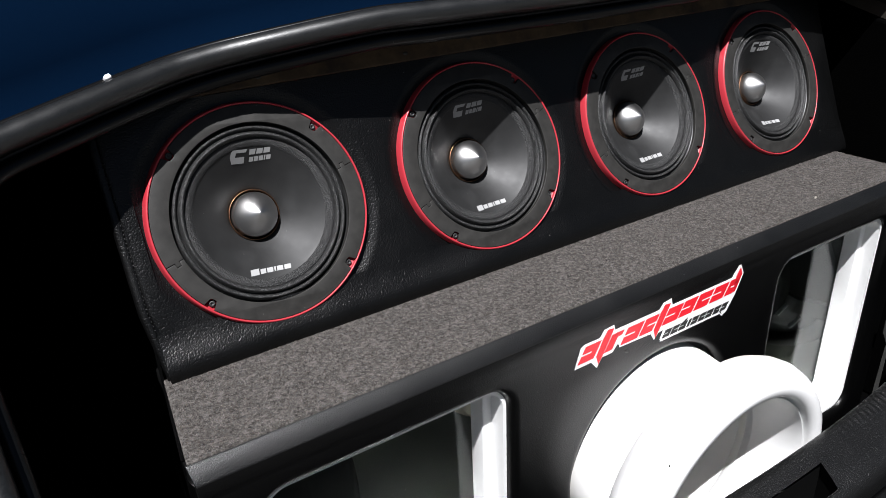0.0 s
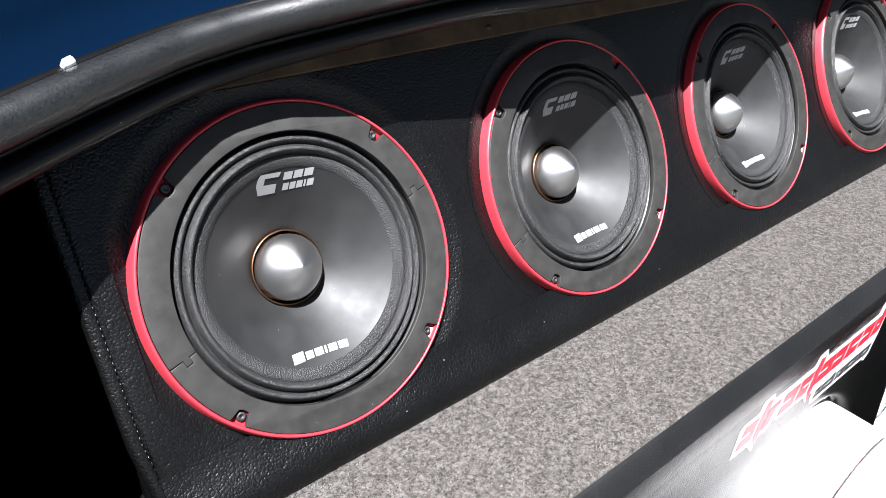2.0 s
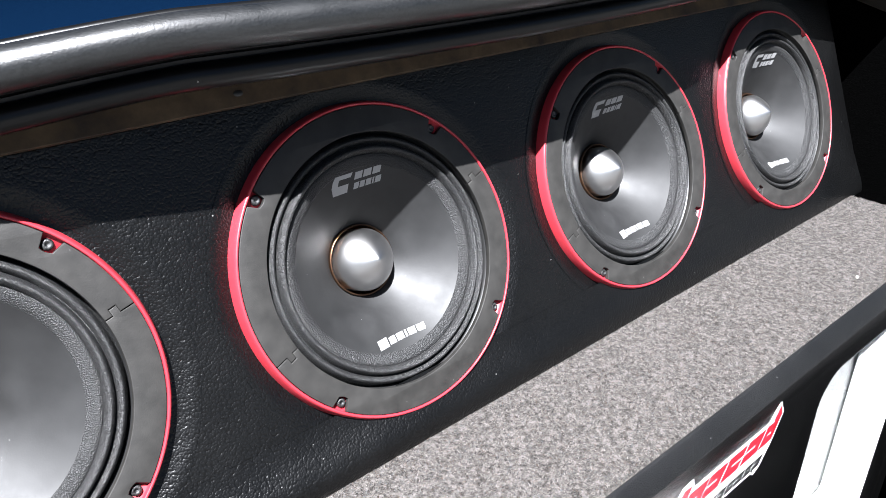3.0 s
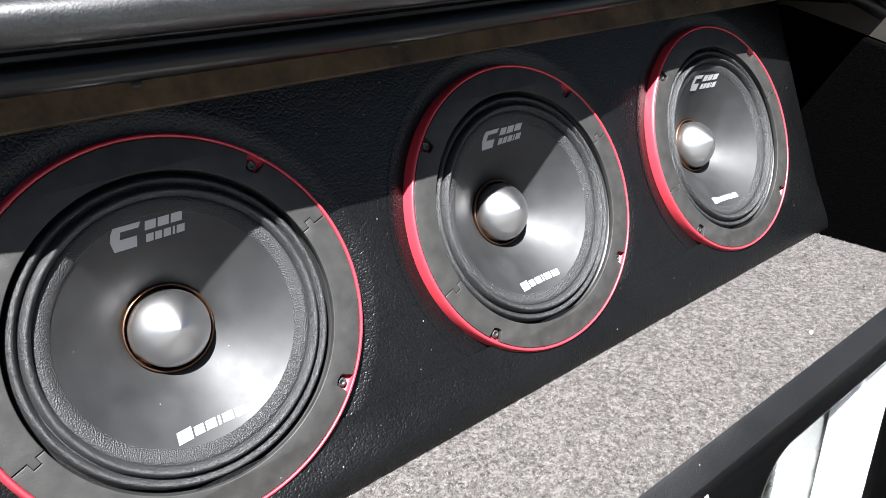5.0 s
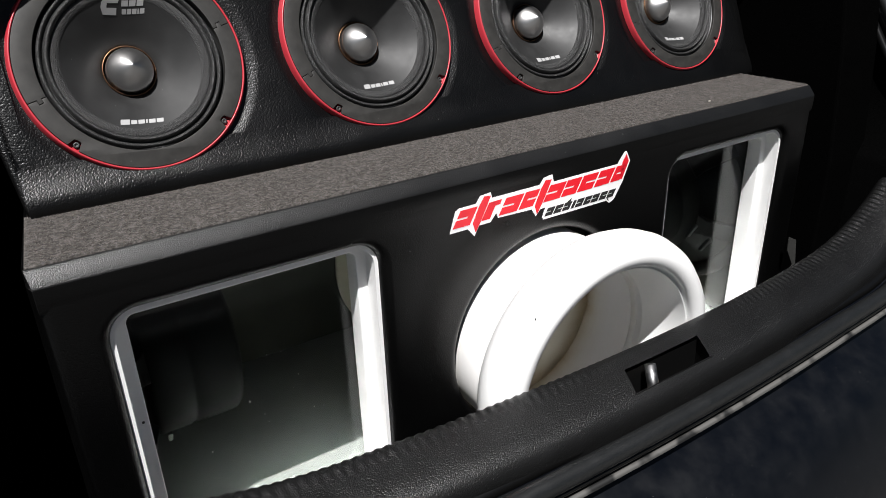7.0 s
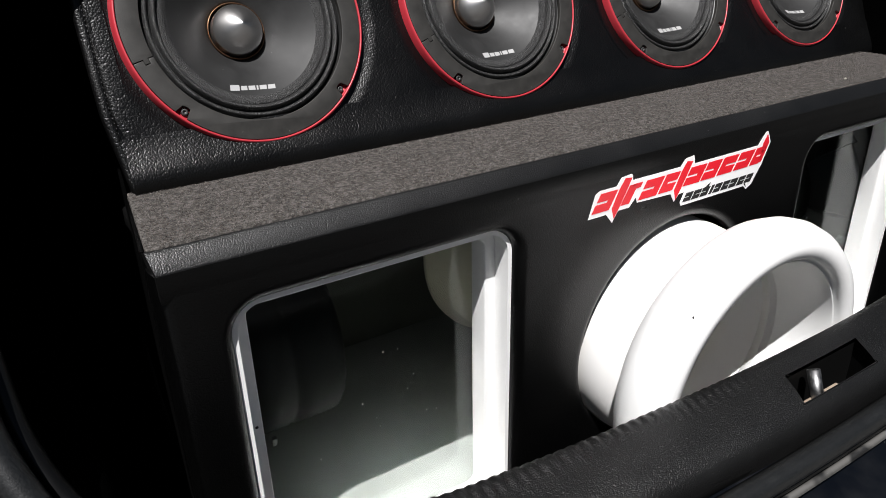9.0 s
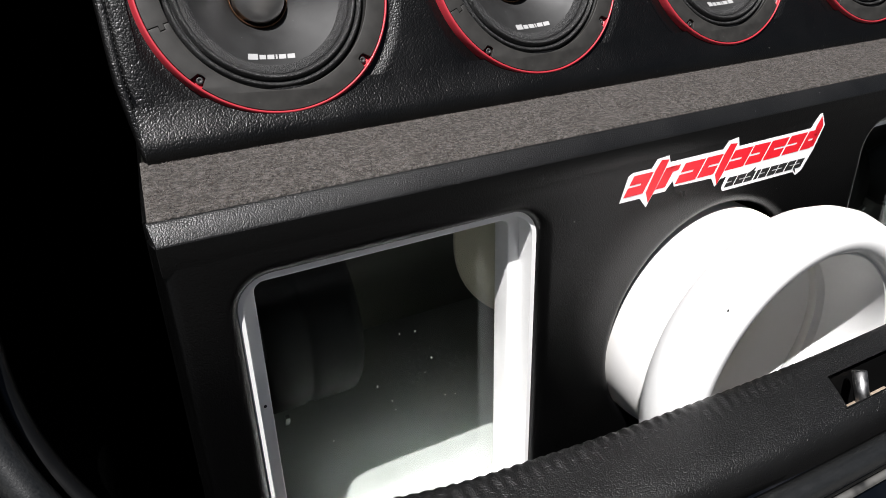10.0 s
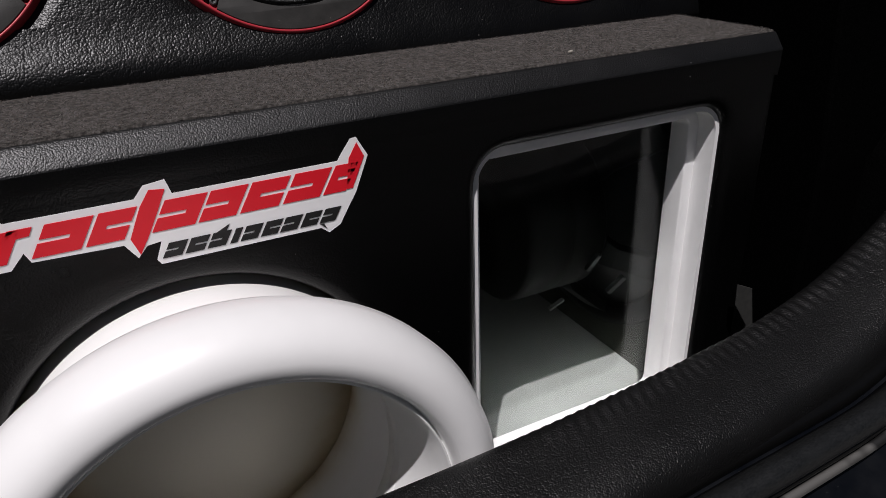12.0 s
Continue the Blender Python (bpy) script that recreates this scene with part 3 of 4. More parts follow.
    me.from_pydata(co.reshape(-1, 3).tolist(), [], np.arange(4 * n).reshape(n, 4).tolist())
    fibres = dress("carpet_fuzz", me, FIBRE, box, smooth=False)
    tagged(fibres, "loose grey carpet fibres", kind="stuff")
    return box


build_box()


def build_port():
    port = thing("port", "white lacquered round bass port with flared lip", "speaker port", m=pose(PORT_X, 0, PORT_Z - 0.0025, 90, 0, 0))
    part("tube", lathe([(0.110, -0.30), (0.130, -0.30), (0.136, -0.296), (0.136, -0.288), (0.125, -0.280), (0.125, 0.0), (0.120, 0.0575), (0.110, 0.0575)], 128, True), TUBE, port, "white plastic tube with a brown glue stain inside")
    lip = [(0.1195, 0.056), (0.126, 0.0575), (0.139, 0.062), (0.151, 0.071), (0.1572, 0.084), (0.1590, 0.097), (0.1560, 0.110), (0.149, 0.1200), (0.139, 0.1240), (0.1300, 0.1225),
           (0.1262, 0.1180), (0.1250, 0.1120), (0.1244, 0.1085), (0.1236, 0.1085), (0.1233, 0.1135), (0.1226, 0.1142), (0.1218, 0.1130), (0.1185, 0.102), (0.1150, 0.086), (0.1120, 0.070), (0.1102, 0.058), (0.1098, 0.040), (0.112, 0.040)]
    part("lip", lathe(lip, 128, True), WHITE, port, "white flared lip")
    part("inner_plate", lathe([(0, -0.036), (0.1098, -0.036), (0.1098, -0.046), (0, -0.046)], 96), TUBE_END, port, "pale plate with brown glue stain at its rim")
    return port


build_port()


def build_subwoofer(m, label, marks):
    """A subwoofer bolted to the end of the box, its magnet pointing along the box."""
    sub = thing("subwoofer", label, "subwoofer", "subwoofers in the box", m=m)
    part("magnet", lathe([(0, 0.150), (0.018, 0.150), (0.021, 0.160), (0.070, 0.162), (0.076, 0.158), (0.090, 0.156), (0.095, 0.151), (0.096, 0.145), (0.096, 0.108), (0.094, 0.105), (0.094, 0.101), (0.096, 0.098),
                          (0.096, 0.066), (0.090, 0.060), (0.0, 0.060)], 96), MAGNET, sub, "black coated magnet")
    part("flange", lathe([(0.136, 0.0005), (0.160, 0.0005), (0.162, 0.004), (0.160, 0.012), (0.150, 0.014), (0.140, 0.014), (0.136, 0.010)], 96, True), MOTOR, sub)
    part("cone_back", lathe([(0.140, 0.004), (0.060, 0.052), (0.058, 0.060)], 64), MOTOR, sub)
    for k in range(6):
        bm = bmesh.new()
        across = [(0.150, 0.008), (0.140, 0.022), (0.108, 0.056), (0.094, 0.063)]
        rows = []
        for n, (r, z) in enumerate(across):
            w = (0.020, 0.015, 0.014, 0.017)[n]
            rows.append([bm.verts.new(v) for v in ((r, -w, z), (r, w, z), (r - 0.008, w, z - 0.007), (r - 0.008, -w, z - 0.007))])
        for a, b in zip(rows, rows[1:]):
            for i in range(4):
                bm.faces.new((a[i], a[(i + 1) % 4], b[(i + 1) % 4], b[i]))
        bm.faces.new(rows[0]), bm.faces.new(rows[-1])
        bmesh.ops.recalc_face_normals(bm, faces=bm.faces[:])
        arm = part("basket_arm", bm, MOTOR, sub, smooth=False, bevel=0.0012)
        arm.matrix_basis = pose(0, 0, 0, 0, 0, 60 * k + 12)
    for place, turn, size in marks:
        t = part("terminal", box_bm((-0.5, -0.5, -0.5), (0.5, 0.5, 0.5)), SCREW, sub, "bright metal terminal", smooth=False)
        t.matrix_basis = m.inverted() @ pose(*place, 20, turn, 0) @ Matrix.Diagonal((*size, 1))
    return sub


build_subwoofer(pose(-0.4815, 0.200, 0.698, 0, 90, 0), "black subwoofer with large magnet inside the box behind glass",
                [((-0.4165, 0.075, 0.664), 0, (0.004, 0.004, 0.010)), ((-0.436, 0.095, 0.640), -30, (0.014, 0.004, 0.008))])
build_subwoofer(pose(0.4935, 0.200, 0.698, 0, -90, 0), "black subwoofer with bright terminals inside the box behind glass",
                [((0.366, 0.100, 0.631), -20, (0.018, 0.004, 0.003)), ((0.434, 0.090, 0.640), 35, (0.006, 0.005, 0.024)), ((0.410, 0.100, 0.668), 25, (0.005, 0.005, 0.022))])


# ---------------------------------------------------------------- upper speaker box
TILT_B = 22.1
UP_B = Vector((0, math.sin(radians(TILT_B)), math.cos(radians(TILT_B))))
FOOT_B = Vector((0, 0.1287, LEDGE))
SP_X = (-0.3627, -0.1112, 0.1410, 0.3906)
SP_TURN = (-4.5, 1.5, 1.2, -4.0)
SP_V, SP_R = 0.1209, 0.1028
SP_SIZE = (1.022, 1.0, 1.0, 1.0)
BAFFLE = pose(0, FOOT_B.y, FOOT_B.z, 90 - TILT_B, 0, 0) @ pose(0, 0, 0.0105)
TOP_V = 0.241


def slant(v):
    """How far the stitched edge leans in towards the foot."""
    return 0.0075 + 0.0075 * max(0.0, 1 - v / 0.06)


def build_upper():
    box = thing("midrange_box", "black leatherette slanted speaker baffle with stitched edge", "speaker box")
    outline = rounded(-0.4815, -0.0045, 0.5370, TOP_V, 0.002, 4)
    holes = [circle(x, SP_V, SP_R * size + 0.009) for x, size in zip(SP_X, SP_SIZE)]
    baffle = board("baffle", [outline] + holes, 0.024, LEATHER, BAFFLE, box, bevel=0.0055, rings=6)
    for v in baffle.data.vertices:
        if v.co.x < -0.474:
            v.co.x, v.co.z = -0.4815, min(v.co.z, -0.0008)
        v.co.z += 0.0015 * max(0.0, min(1.0, (0.014 - v.co.y) / 0.012))
    soft_edges(baffle, 60)
    for x, size in zip(SP_X, SP_SIZE):
        r = SP_R * size - 0.001
        dish = lathe([(r + 0.0155 - 0.0155 * k / 14, 0.0003 - 0.0030 * (1 - math.cos(math.pi * k / 14)) / 2) for k in range(15)], 128)
        for v in dish.verts:
            v.co += Vector((x, SP_V, 0))
            v.co.y = min(TOP_V - 0.0056, v.co.y)
        part("dish", dish, LEATHER, box, "leatherette drawn in round the speaker").matrix_basis = BAFFLE
    bend = [(-0.4770, 0.0005), (-0.4820, 0.0006), (-0.4870, 0.0003), (-0.4900, -0.0003), (-0.4908, -0.0013), (-0.4916, -0.0008), (-0.4945, -0.0010), (-0.4968, -0.0018), (-0.4980, -0.0035), (-0.4982, -0.0055),
            (-0.4974, -0.0085), (-0.4945, -0.0170), (-0.4915, -0.0245), (-0.4800, -0.0245)]
    rows = []
    bm = bmesh.new()
    for i in range(61):
        v = -0.0040 + (TOP_V + 0.0030) * i / 60
        rows.append([bm.verts.new((x + slant(v), v, z + 0.0012 * max(0.0, min(1.0, (0.014 - v) / 0.012)) - 0.004 * (max(0.0, 0.004 - v) / 0.008) ** 2)) for x, z in bend])
    for a, b in zip(rows, rows[1:]):
        for j in range(len(bend) - 1):
            bm.faces.new((a[j], b[j], b[j + 1], a[j + 1]))
    bm.faces.new(rows[0]), bm.faces.new(rows[-1])
    bmesh.ops.recalc_face_normals(bm, faces=bm.faces[:])
    band = soft_edges(part("edge_band", bm, LEATHER, box, "leatherette turned round the stitched edge"), 50)
    band.matrix_basis = BAFFLE
    rows = []
    bm = bmesh.new()
    for i in range(83):
        x = -0.4815 + 1.0175 * i / 82
        full = 0.0022 + 0.0040 * max(0.0, min(1.0, (0.25 - x) / 0.40))
        rows.append([bm.verts.new((x, v, h * full + 0.0004)) for v, h in ((0.040, 0.0), (0.032, 0.10), (0.024, 0.38), (0.017, 0.74), (0.011, 0.97), (0.006, 1.0), (0.001, 0.80), (-0.003, 0.45), (-0.0055, 0.0), (-0.006, -0.8))])
    for a, b in zip(rows, rows[1:]):
        for j in range(len(a) - 1):
            bm.faces.new((a[j], b[j], b[j + 1], a[j + 1]))
    bmesh.ops.recalc_face_normals(bm, faces=bm.faces[:])
    part("foot_roll", bm, LEATHER, box, "leatherette padded over the foot of the baffle").matrix_basis = BAFFLE
    y1, z1 = FOOT_B.y + TOP_V * UP_B.y, FOOT_B.z + TOP_V * UP_B.z
    for x0 in (-0.4900, 0.5130):
        bm = bmesh.new()
        quad = [(0.152, 0.903), (y1 + 0.012, z1 - 0.008), (0.42, z1 - 0.008), (0.42, 0.903)]
        a = [bm.verts.new((x0 + (0.012 + 0.25 * (y - 0.147) if x0 < 0 else 0.0), y, z)) for y, z in quad]
        b = [bm.verts.new((v.co.x + 0.018, v.co.y, v.co.z)) for v in a]
        bm.faces.new(a), bm.faces.new(b[::-1])
        for i in range(4):
            bm.faces.new((a[i], b[i], b[(i + 1) % 4], a[(i + 1) % 4]))
        bmesh.ops.recalc_face_normals(bm, faces=bm.faces[:])
        part("end_panel", bm, LEATHER, box, smooth=False)
    part("top_panel", box_bm((-0.440, y1 + 0.012, z1 - 0.0075), (0.528, 0.42, z1 + 0.002)), LEATHER, box, smooth=False)
    bm = bmesh.new()
    for i in range(58):
        v = 0.010 + i * 0.0039
        q = bmesh.ops.create_cube(bm, size=1)["verts"]
        for p in q:
            p.co = Vector((-0.4908 + slant(v) + p.co.x * 0.0007, v + p.co.y * 0.0027, -0.0013 + p.co.z * 0.0009))
    st = part("stitching", bm, LEATHER, box, "row of dark stitches")
    st.matrix_basis = BAFFLE
    return box


build_upper()

batten = thing("wooden_batten", "bare brown wooden batten on top of the speaker baffle", "batten", m=BAFFLE)
part("batten_strip", box_bm((-0.470, 0.2345, 0.0005), (0.529, 0.2560, 0.0060)), WOOD, batten, bevel=0.0008, smooth=False)
for bx in (-0.335, -0.178, -0.098, 0.062, 0.21, 0.39):
    bm = bmesh.new()
    bmesh.ops.create_uvsphere(bm, u_segments=10, v_segments=6, radius=0.0028)
    nail = part("nail", bm, DARK_METAL, batten)
    nail.matrix_basis = pose(bx, 0.245 + 0.004 * math.sin(bx * 40), 0.0055) @ Matrix.Diagonal((1.2, 0.8, 0.4, 1))


# ---------------------------------------------------------------- midrange speakers
def cone_z(r):
    u = (r - 0.022) / (0.0610 - 0.022)
    return -0.0255 + 0.0320 * u ** 0.9


def on_cone(bm, quad, steps=4):
    """A small printed patch that follows the cone; quad: four (u, v) corners."""
    (a, b, c, d) = [Vector(p) for p in quad]
    grid = []
    for i in range(steps + 1):
        row = []
        for j in range(3):
            p = a.lerp(b, i / steps).lerp(d.lerp(c, i / steps), j / 2)
            row.append(bm.verts.new((p.x, p.y, cone_z(p.length) + 0.0004)))
        grid.append(row)
    for i in range(steps):
        for j in range(2):
            bm.faces.new((grid[i][j], grid[i + 1][j], grid[i + 1][j + 1], grid[i][j + 1]))


def slanted(x0, y0, x1, y1, lean=0.0):
    return [(x0, y0), (x1, y0), (x1 + lean, y1), (x0 + lean, y1)]


def around(r, degrees):
    return (r * math.cos(radians(degrees)), r * math.sin(radians(degrees)))


def gasket_half(start):
    """Half of the gasket ring: two screw notches in its outer edge, and jigsaw ends that lock into the other half."""
    joint = [(0.0978, 0.0), (0.0900, 0.0), (0.0900, 2.6), (0.0858, 2.6), (0.0858, 0.0), (0.0815, 0.0)]
    outer = []
    for i in range(181):
        a = start + 0.15 + (180 - 0.3) * i / 180
        off = abs((a - NOTCH + 45) % 90 - 45)
        outer.append(around(0.0978 if off > 2.5 else 0.0897 + 0.0012 * (off / 2.5) ** 2, a))
    far = [around(r, start + 179.85 + d) for r, d in joint[1:]]
    inner = [around(0.0815, start + 179.85 - 179.7 * i / 90) for i in range(1, 90)]
    near = [around(r, start + 0.15 + d) for r, d in joint[:0:-1]]
    return outer + far + inner + near


NOTCH = 49.5


def build_speaker(m):
    sp = thing("midrange_speaker", "black round midrange speaker with red rim and silver bullet cap", "speaker", "row of midrange speakers", m=m)
    part("rim", lathe([(0.1026, -0.004), (0.1025, 0.0040), (0.1018, 0.0090), (0.1006, 0.0132), (0.0999, 0.0147), (0.0991, 0.0153), (0.0984, 0.0150), (0.0981, 0.0140), (0.0980, 0.0110), (0.0890, 0.0108), (0.0885, -0.004)], 128, True), RED, sp, "red plastic rim")
    for start in (20, 200):
        g = board("gasket", [gasket_half(start)], 0.0040, GASKET, pose(0, 0, 0.0148), sp, "charcoal rubber gasket half", bevel=0.0005)
        soft_edges(g)
    part("frame", lathe([(0.0884, 0.0106), (0.0825, 0.0100), (0.0818, 0.0070), (0.0816, 0.0030), (0.0800, 0.0020)], 128), DARK_METAL, sp)
    rolls = [(0.0815, 0.0040), (0.0806, 0.0052)]
    for i in range(41):
        u = i / 40
        rolls.append((0.0802 - u * 0.0118, 0.0060 + 0.0026 * u + 0.0058 * abs(math.sin(2 * math.pi * u)) ** 0.7))
    part("surround", lathe(rolls, 128), SURROUND, sp, "black ribbed cloth surround")
    part("cone_edge", lathe([(0.0685, 0.0086), (0.0676, 0.0093), (0.0655, 0.0090), (0.0612, cone_z(0.0610) + 0.0006), (0.0606, cone_z(0.0606))], 128), ROUGH_EDGE, sp)
    cone = part("cone", lathe([(0.0610 - 0.0370 * i / 14, cone_z(0.0610 - 0.0370 * i / 14)) for i in range(15)], 128), CONE, sp, "smooth black cone")
    bm = bmesh.new()
    on_cone(bm, [(-0.0165, 0.0450), (-0.0048, 0.0450), (-0.0040, 0.0520), (-0.0178, 0.0520)])
    on_cone(bm, [(-0.0178, 0.0520), (-0.0128, 0.0520), (-0.0118, 0.0568), (-0.0168, 0.0568)])
    on_cone(bm, [(-0.0168, 0.0568), (-0.0026, 0.0568), (-0.0012, 0.0602), (-0.0150, 0.0602)])
    for x0, w in ((0.0002, 0.0056), (0.0068, 0.0056), (0.0134, 0.0056)):
        on_cone(bm, slanted(x0, 0.0536, x0 + w, 0.0594, 0.0008))
    for x0, w in ((0.0000, 0.0038), (0.0046, 0.0036), (0.0090, 0.0038), (0.0136, 0.0012), (0.0156, 0.0040)):
        on_cone(bm, slanted(x0, 0.0458, x0 + w, 0.0510, 0.0006))
    for v in bm.verts:
        v.co.x = v.co.x * 1.0 - 0.0006
        v.co.y = 0.0532 + (v.co.y - 0.0526) * 0.76
        v.co.z = cone_z(v.co.xy.length) + 0.0004
    part("badge_print", bm, PRINT, cone, "silver grey printed badge shapes")
    bm = bmesh.new()
    on_cone(bm, slanted(-0.0190, -0.0562, -0.0116, -0.0486, 0.0012))
    for x0, w in ((-0.0104, 0.0048), (-0.0046, 0.0052), (0.0016, 0.0013), (0.0039, 0.0052), (0.0101, 0.0054)):
        on_cone(bm, slanted(x0, -0.0558, x0 + w, -0.0500, 0.0009))
    for v in bm.verts:
        v.co.x *= 1.1
        v.co.y = -0.0528 + (v.co.y + 0.0526) * 0.72
        v.co.z = cone_z(v.co.xy.length) + 0.0004
    part("name_print", bm, PRINT, cone, "silver grey printed wordmark shapes")
    part("coil_ring", lathe([(0.0243, cone_z(0.0243) - 0.0005), (0.0243, -0.0212), (0.0239, -0.0206), (0.0235, -0.0206), (0.0232, -0.0212), (0.0230, -0.0330), (0.0210, -0.0335)], 64), COPPER, sp, "copper coloured coil former")
    cap = [(0.0212, -0.0334), (0.0213, -0.0200), (0.0212, -0.0180)]
    for i in range(1, 25):
        u = i / 24
        cap.append((0.0212 * (1 - u ** 1.75) if i < 24 else 0.0, -0.0180 + 0.0212 * u - 0.0008 * u ** 8))
    part("dust_cap", lathe(cap, 96), ALU, sp, "spun aluminium bullet cap")
    for k in range(4):
        sc = lathe([(0, 0.0016), (0.0010, 0.0014), (0.0013, 0.0024), (0.0026, 0.0020), (0.0031, 0.0006), (0.0031, 0.0)], 20)
        s = part("screw", sc, BOLT, sp, "dull zinc screw")
        s.matrix_basis = pose(*around(0.0935, NOTCH + 90 * k), 0.0107, 0, 0, 37 * k)
    return sp


def on_baffle(x, v):
    p = FOOT_B + UP_B * v
    return pose(x, p.y, p.z, 90 - TILT_B, 0, 0)


speaker = build_speaker(on_baffle(SP_X[0], SP_V) @ pose(0, 0, 0, 0, 0, SP_TURN[0]) @ Matrix.Scale(SP_SIZE[0], 4))
for x, turn, size in zip(SP_X[1:], SP_TURN[1:], SP_SIZE[1:]):
    copy_thing(speaker, on_baffle(x, SP_V) @ pose(0, 0, 0, 0, 0, turn) @ Matrix.Scale(size, 4))


# ---------------------------------------------------------------- sticker
def build_sticker():
    st = thing("sticker", "red and black slanted shop sticker with white border", "sticker", m=pose(0, FACE, 0, 90, 0, 0))
    edge = [(-0.1255, 0.836), (-0.118, 0.859), (-0.113, 0.8615), (-0.092, 0.8615), (-0.0865, 0.869), (-0.073, 0.870), (-0.071, 0.8635), (-0.006, 0.8635), (0.0, 0.8705), (0.012, 0.872), (0.0145, 0.863),
            (0.114, 0.8635), (0.1235, 0.8765), (0.1275, 0.877), (0.1345, 0.864), (0.1245, 0.8405), (0.1205, 0.8345), (0.112, 0.821), (0.104, 0.817), (0.099, 0.8212), (0.001, 0.8212), (-0.001, 0.8245),
            (0.0035, 0.8355), (-0.0045, 0.8345), (-0.0105, 0.828), (-0.0165, 0.8375), (-0.063, 0.839), (-0.0655, 0.845), (-0.0735, 0.8365), (-0.088, 0.8365), (-0.0945, 0.826), (-0.103, 0.836)]
    board("backing", [edge], 0.0004, STICKER_WHITE, pose(0, 0, 0.0005), st, "white vinyl border")

    def block(name, outline, mat):
        board(name, [outline], 0.0003, mat, pose(0, 0, 0.0009), st)

    def bar(name, x0, x1, z0, z1, mat, slit, lean=0.58):
        """A slanted bar, cut by a thin slit from one side."""
        at = lambda x, z: (x + (z - z0) * lean, z)
        a, b = z0 + (z1 - z0) * 0.44, z0 + (z1 - z0) * 0.56
        w = (x1 - x0) * 0.36
        if slit == "right":
            pts = [at(x0, z0), at(x1, z0), at(x1, a), at(x0 + w, a), at(x0 + w, b), at(x1, b), at(x1, z1), at(x0, z1)]
        elif slit == "left":
            pts = [at(x0, z0), at(x1, z0), at(x1, z1), at(x0, z1), at(x0, b), at(x1 - w, b), at(x1 - w, a), at(x0, a)]
        else:
            pts = [at(x0, z0), at(x1, z0), at(x1, z1), at(x0, z1)]
        block(name, pts, mat)

    for x0, x1, slit in ((-0.122, -0.1005, "left"), (-0.0855, -0.0745, ""), (-0.0625, -0.038, "left"), (-0.0355, -0.0155, "right"), (-0.0005, 0.0235, "left"),
                         (0.0255, 0.0475, "left"), (0.0500, 0.0735, "right"), (0.0765, 0.1000, "left"), (0.1025, 0.1175, "right")):
        bar("red_block", x0, x1, 0.8405 + 0.03 * (x0 + 0.12) * 0.4, 0.8585 + 0.01 * (x0 + 0.12), STICKER_RED, slit)
    for x in (-0.0965, -0.0125):
        block("red_block", [(x, 0.8405), (x + 0.0035, 0.8300), (x + 0.0100, 0.8405), (x + 0.0175, 0.8545), (x + 0.0235, 0.8665), (x + 0.0150, 0.8675), (x + 0.0085, 0.8585)], STICKER_RED)
    block("red_block", [(-0.0728, 0.8535), (-0.0605, 0.8545), (-0.0580, 0.8592), (-0.0700, 0.8592)], STICKER_RED)
    block("red_block", [(0.1185, 0.8440), (0.1225, 0.8440), (0.1318, 0.8640), (0.1275, 0.8735), (0.1215, 0.8640)], STICKER_RED)
    for n, (x0, x1) in enumerate(((0.0020, 0.0130), (0.0148, 0.0258), (0.0276, 0.0386), (0.0412, 0.0455), (0.0475, 0.0580), (0.0600, 0.0705), (0.0722, 0.0832), (0.0852, 0.0960), (0.0980, 0.1085))):
        bar("black_block", x0, x1, 0.8246, 0.8335, STICKER_BLACK, ("left", "right")[n % 2] if n != 3 else "")
    block("black_block", [(0.0345, 0.8335), (0.0405, 0.8335), (0.0430, 0.8375)], STICKER_BLACK)
    block("black_block", [(0.0985, 0.8240), (0.1010, 0.8240), (0.1030, 0.8195)], STICKER_BLACK)
    return st


build_sticker()


# ---------------------------------------------------------------- small marks and crumbs
def crumb(name, label, category, places, radius, mat, flat=(1, 1, 1), turn=(0, 0, 0)):
    for n, (x, y, z) in enumerate(places):
        bm = bmesh.new()
        bmesh.ops.create_icosphere(bm, subdivisions=2, radius=radius * (0.7 + 0.6 * random.random()))
        ob = part(name, bm, mat)
        ob.matrix_basis = pose(x, y, z, *turn) @ Matrix.Diagonal((*flat, 1))
        tagged(ob, label, category, name + "s")


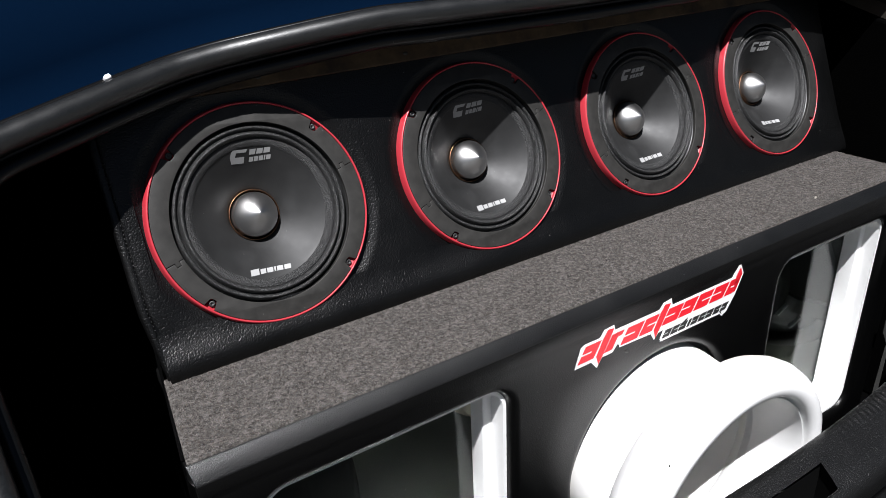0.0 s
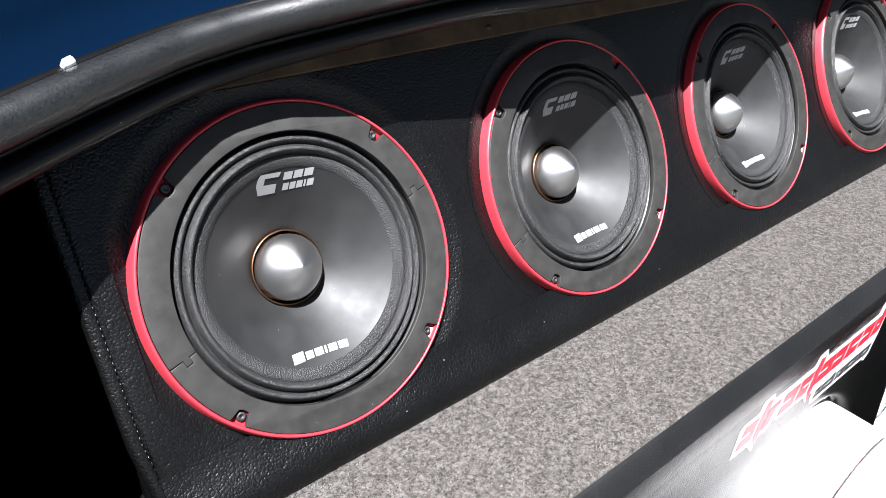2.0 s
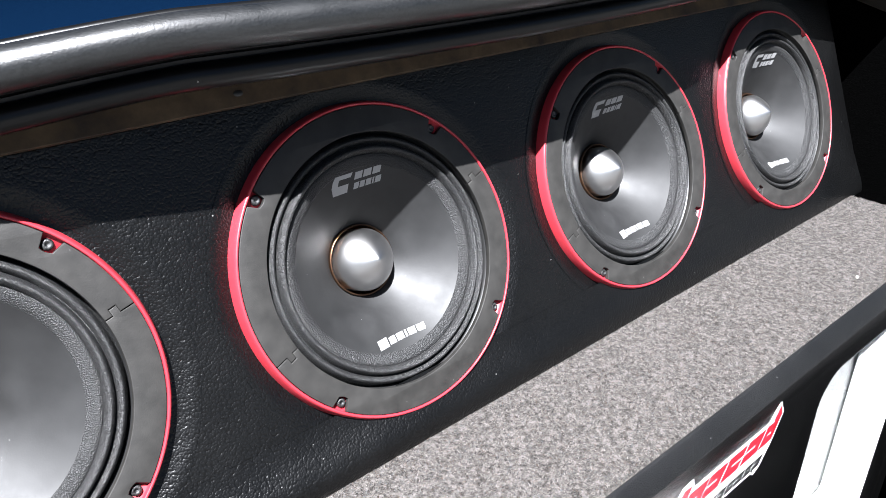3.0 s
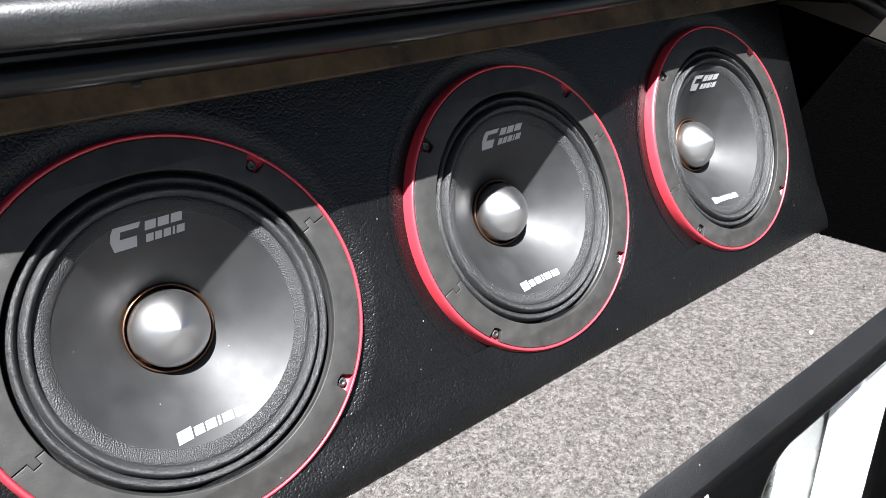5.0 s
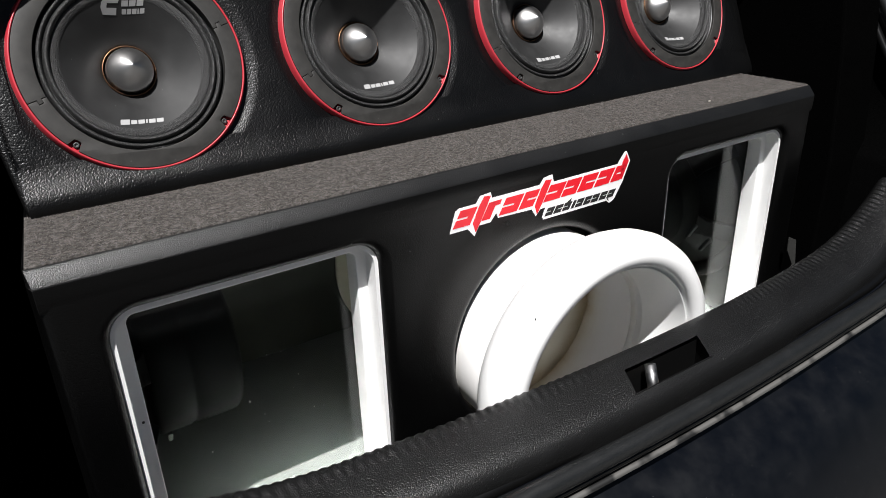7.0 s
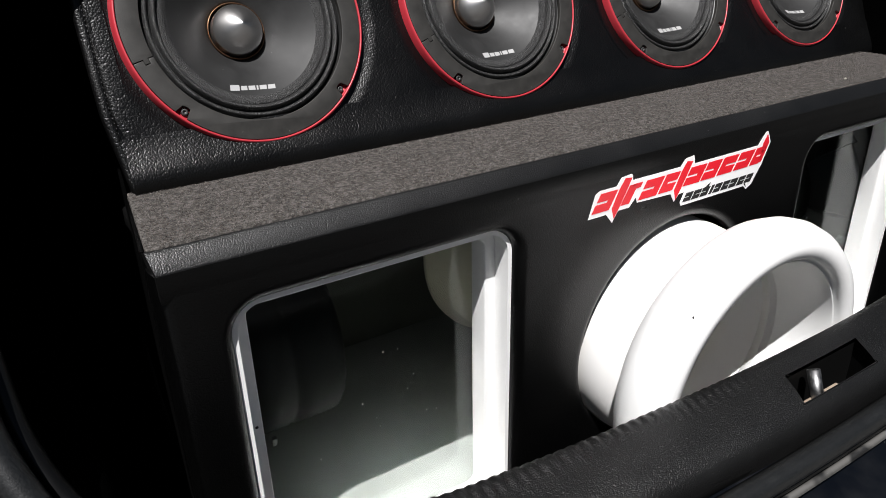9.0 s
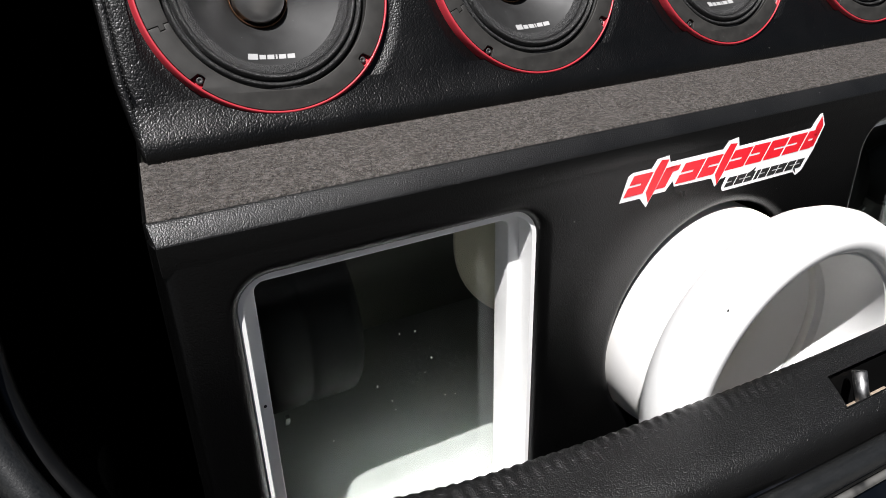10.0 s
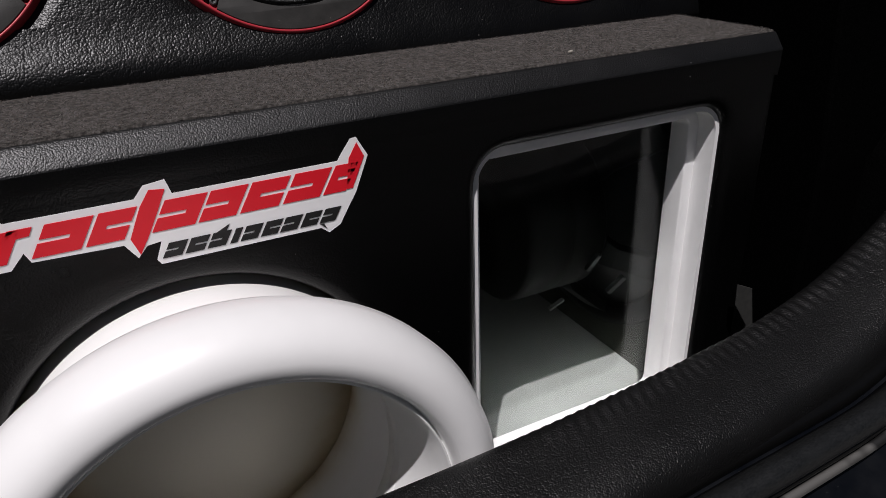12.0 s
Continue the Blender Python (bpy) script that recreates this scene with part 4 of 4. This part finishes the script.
SCRAP = material("grey cardboard", grey(0.2), 0.8)
colour_by(SCRAP, noise_at(SCRAP, 160, 4), [(0.3, (0.018, 0.018, 0.0165)), (0.7, (0.032, 0.032, 0.0295))])
PALE = material("pale crumb", (0.30, 0.28, 0.24), 0.8)
DROP = material("white paint drop", grey(0.75), 0.4)
MARK = material("dark chip", grey(0.02), 0.6)
crumb("crumb", "pale crumb lying on the grey carpet", "crumb", [(0.315, 0.026, 0.9026)], 0.0017, PALE, (1.6, 0.7, 0.6), (0, 0, 20))
crumb("paint_drop", "white paint drop on the glass pane", "paint drop", [(-0.316, 0.045, 0.737), (-0.327, 0.045, 0.669), (-0.349, 0.045, 0.626), (-0.286, 0.045, 0.702), (-0.293, 0.045, 0.688),
      (-0.385, 0.045, 0.648), (-0.324, 0.045, 0.658), (-0.301, 0.045, 0.735), (-0.273, 0.045, 0.655), (-0.340, 0.045, 0.690), (-0.262, 0.045, 0.652)], 0.0006, DROP, (1, 0.4, 1.5))
crumb("chip", "small dark chip in the white paint", "chip", [(-0.1003, -0.1135, 0.7765), (0.139, -0.1035, 0.7195)], 0.0016, MARK, (0.7, 0.7, 1.3))
crumb("screw_hole", "small dark hole in the white frame", "screw hole", [(-0.4425, 0.0223, 0.725)], 0.0013, MARK, (1, 0.3, 1))

scrap = thing("cardboard_scrap", "bent grey cardboard scrap wedged between box and sill", "scrap", m=pose(0, -0.022, 0, 90, 0, 0))
flap = board("flap", [[(0.4825, 0.6785), (0.4850, 0.6545), (0.5050, 0.6260), (0.4990, 0.4605), (0.5170, 0.4605), (0.5135, 0.6260), (0.5040, 0.6680)]], 0.0016, SCRAP, Matrix(), scrap, bevel=0.0003)
for v in flap.data.vertices:
    v.co.z += 1.6 * (v.co.x - 0.50) ** 2 * 20 * max(0.0, v.co.y - 0.60)

lint = thing("lint", "curled white lint thread on the grey carpet", "lint", m=pose(-0.456, 0.1145, 0.9036, 0, 0, 25))
turns = [Vector((0.0018 * math.cos(a), 0.0012 * math.sin(a), 0.0007 * a)) for a in (0.3 * i for i in range(9))]
part("thread", sweep([(p, Vector((0, 0, 1)), p.normalized()) for p in turns], circle(0, 0, 0.00014, 5), False), DROP, lint)
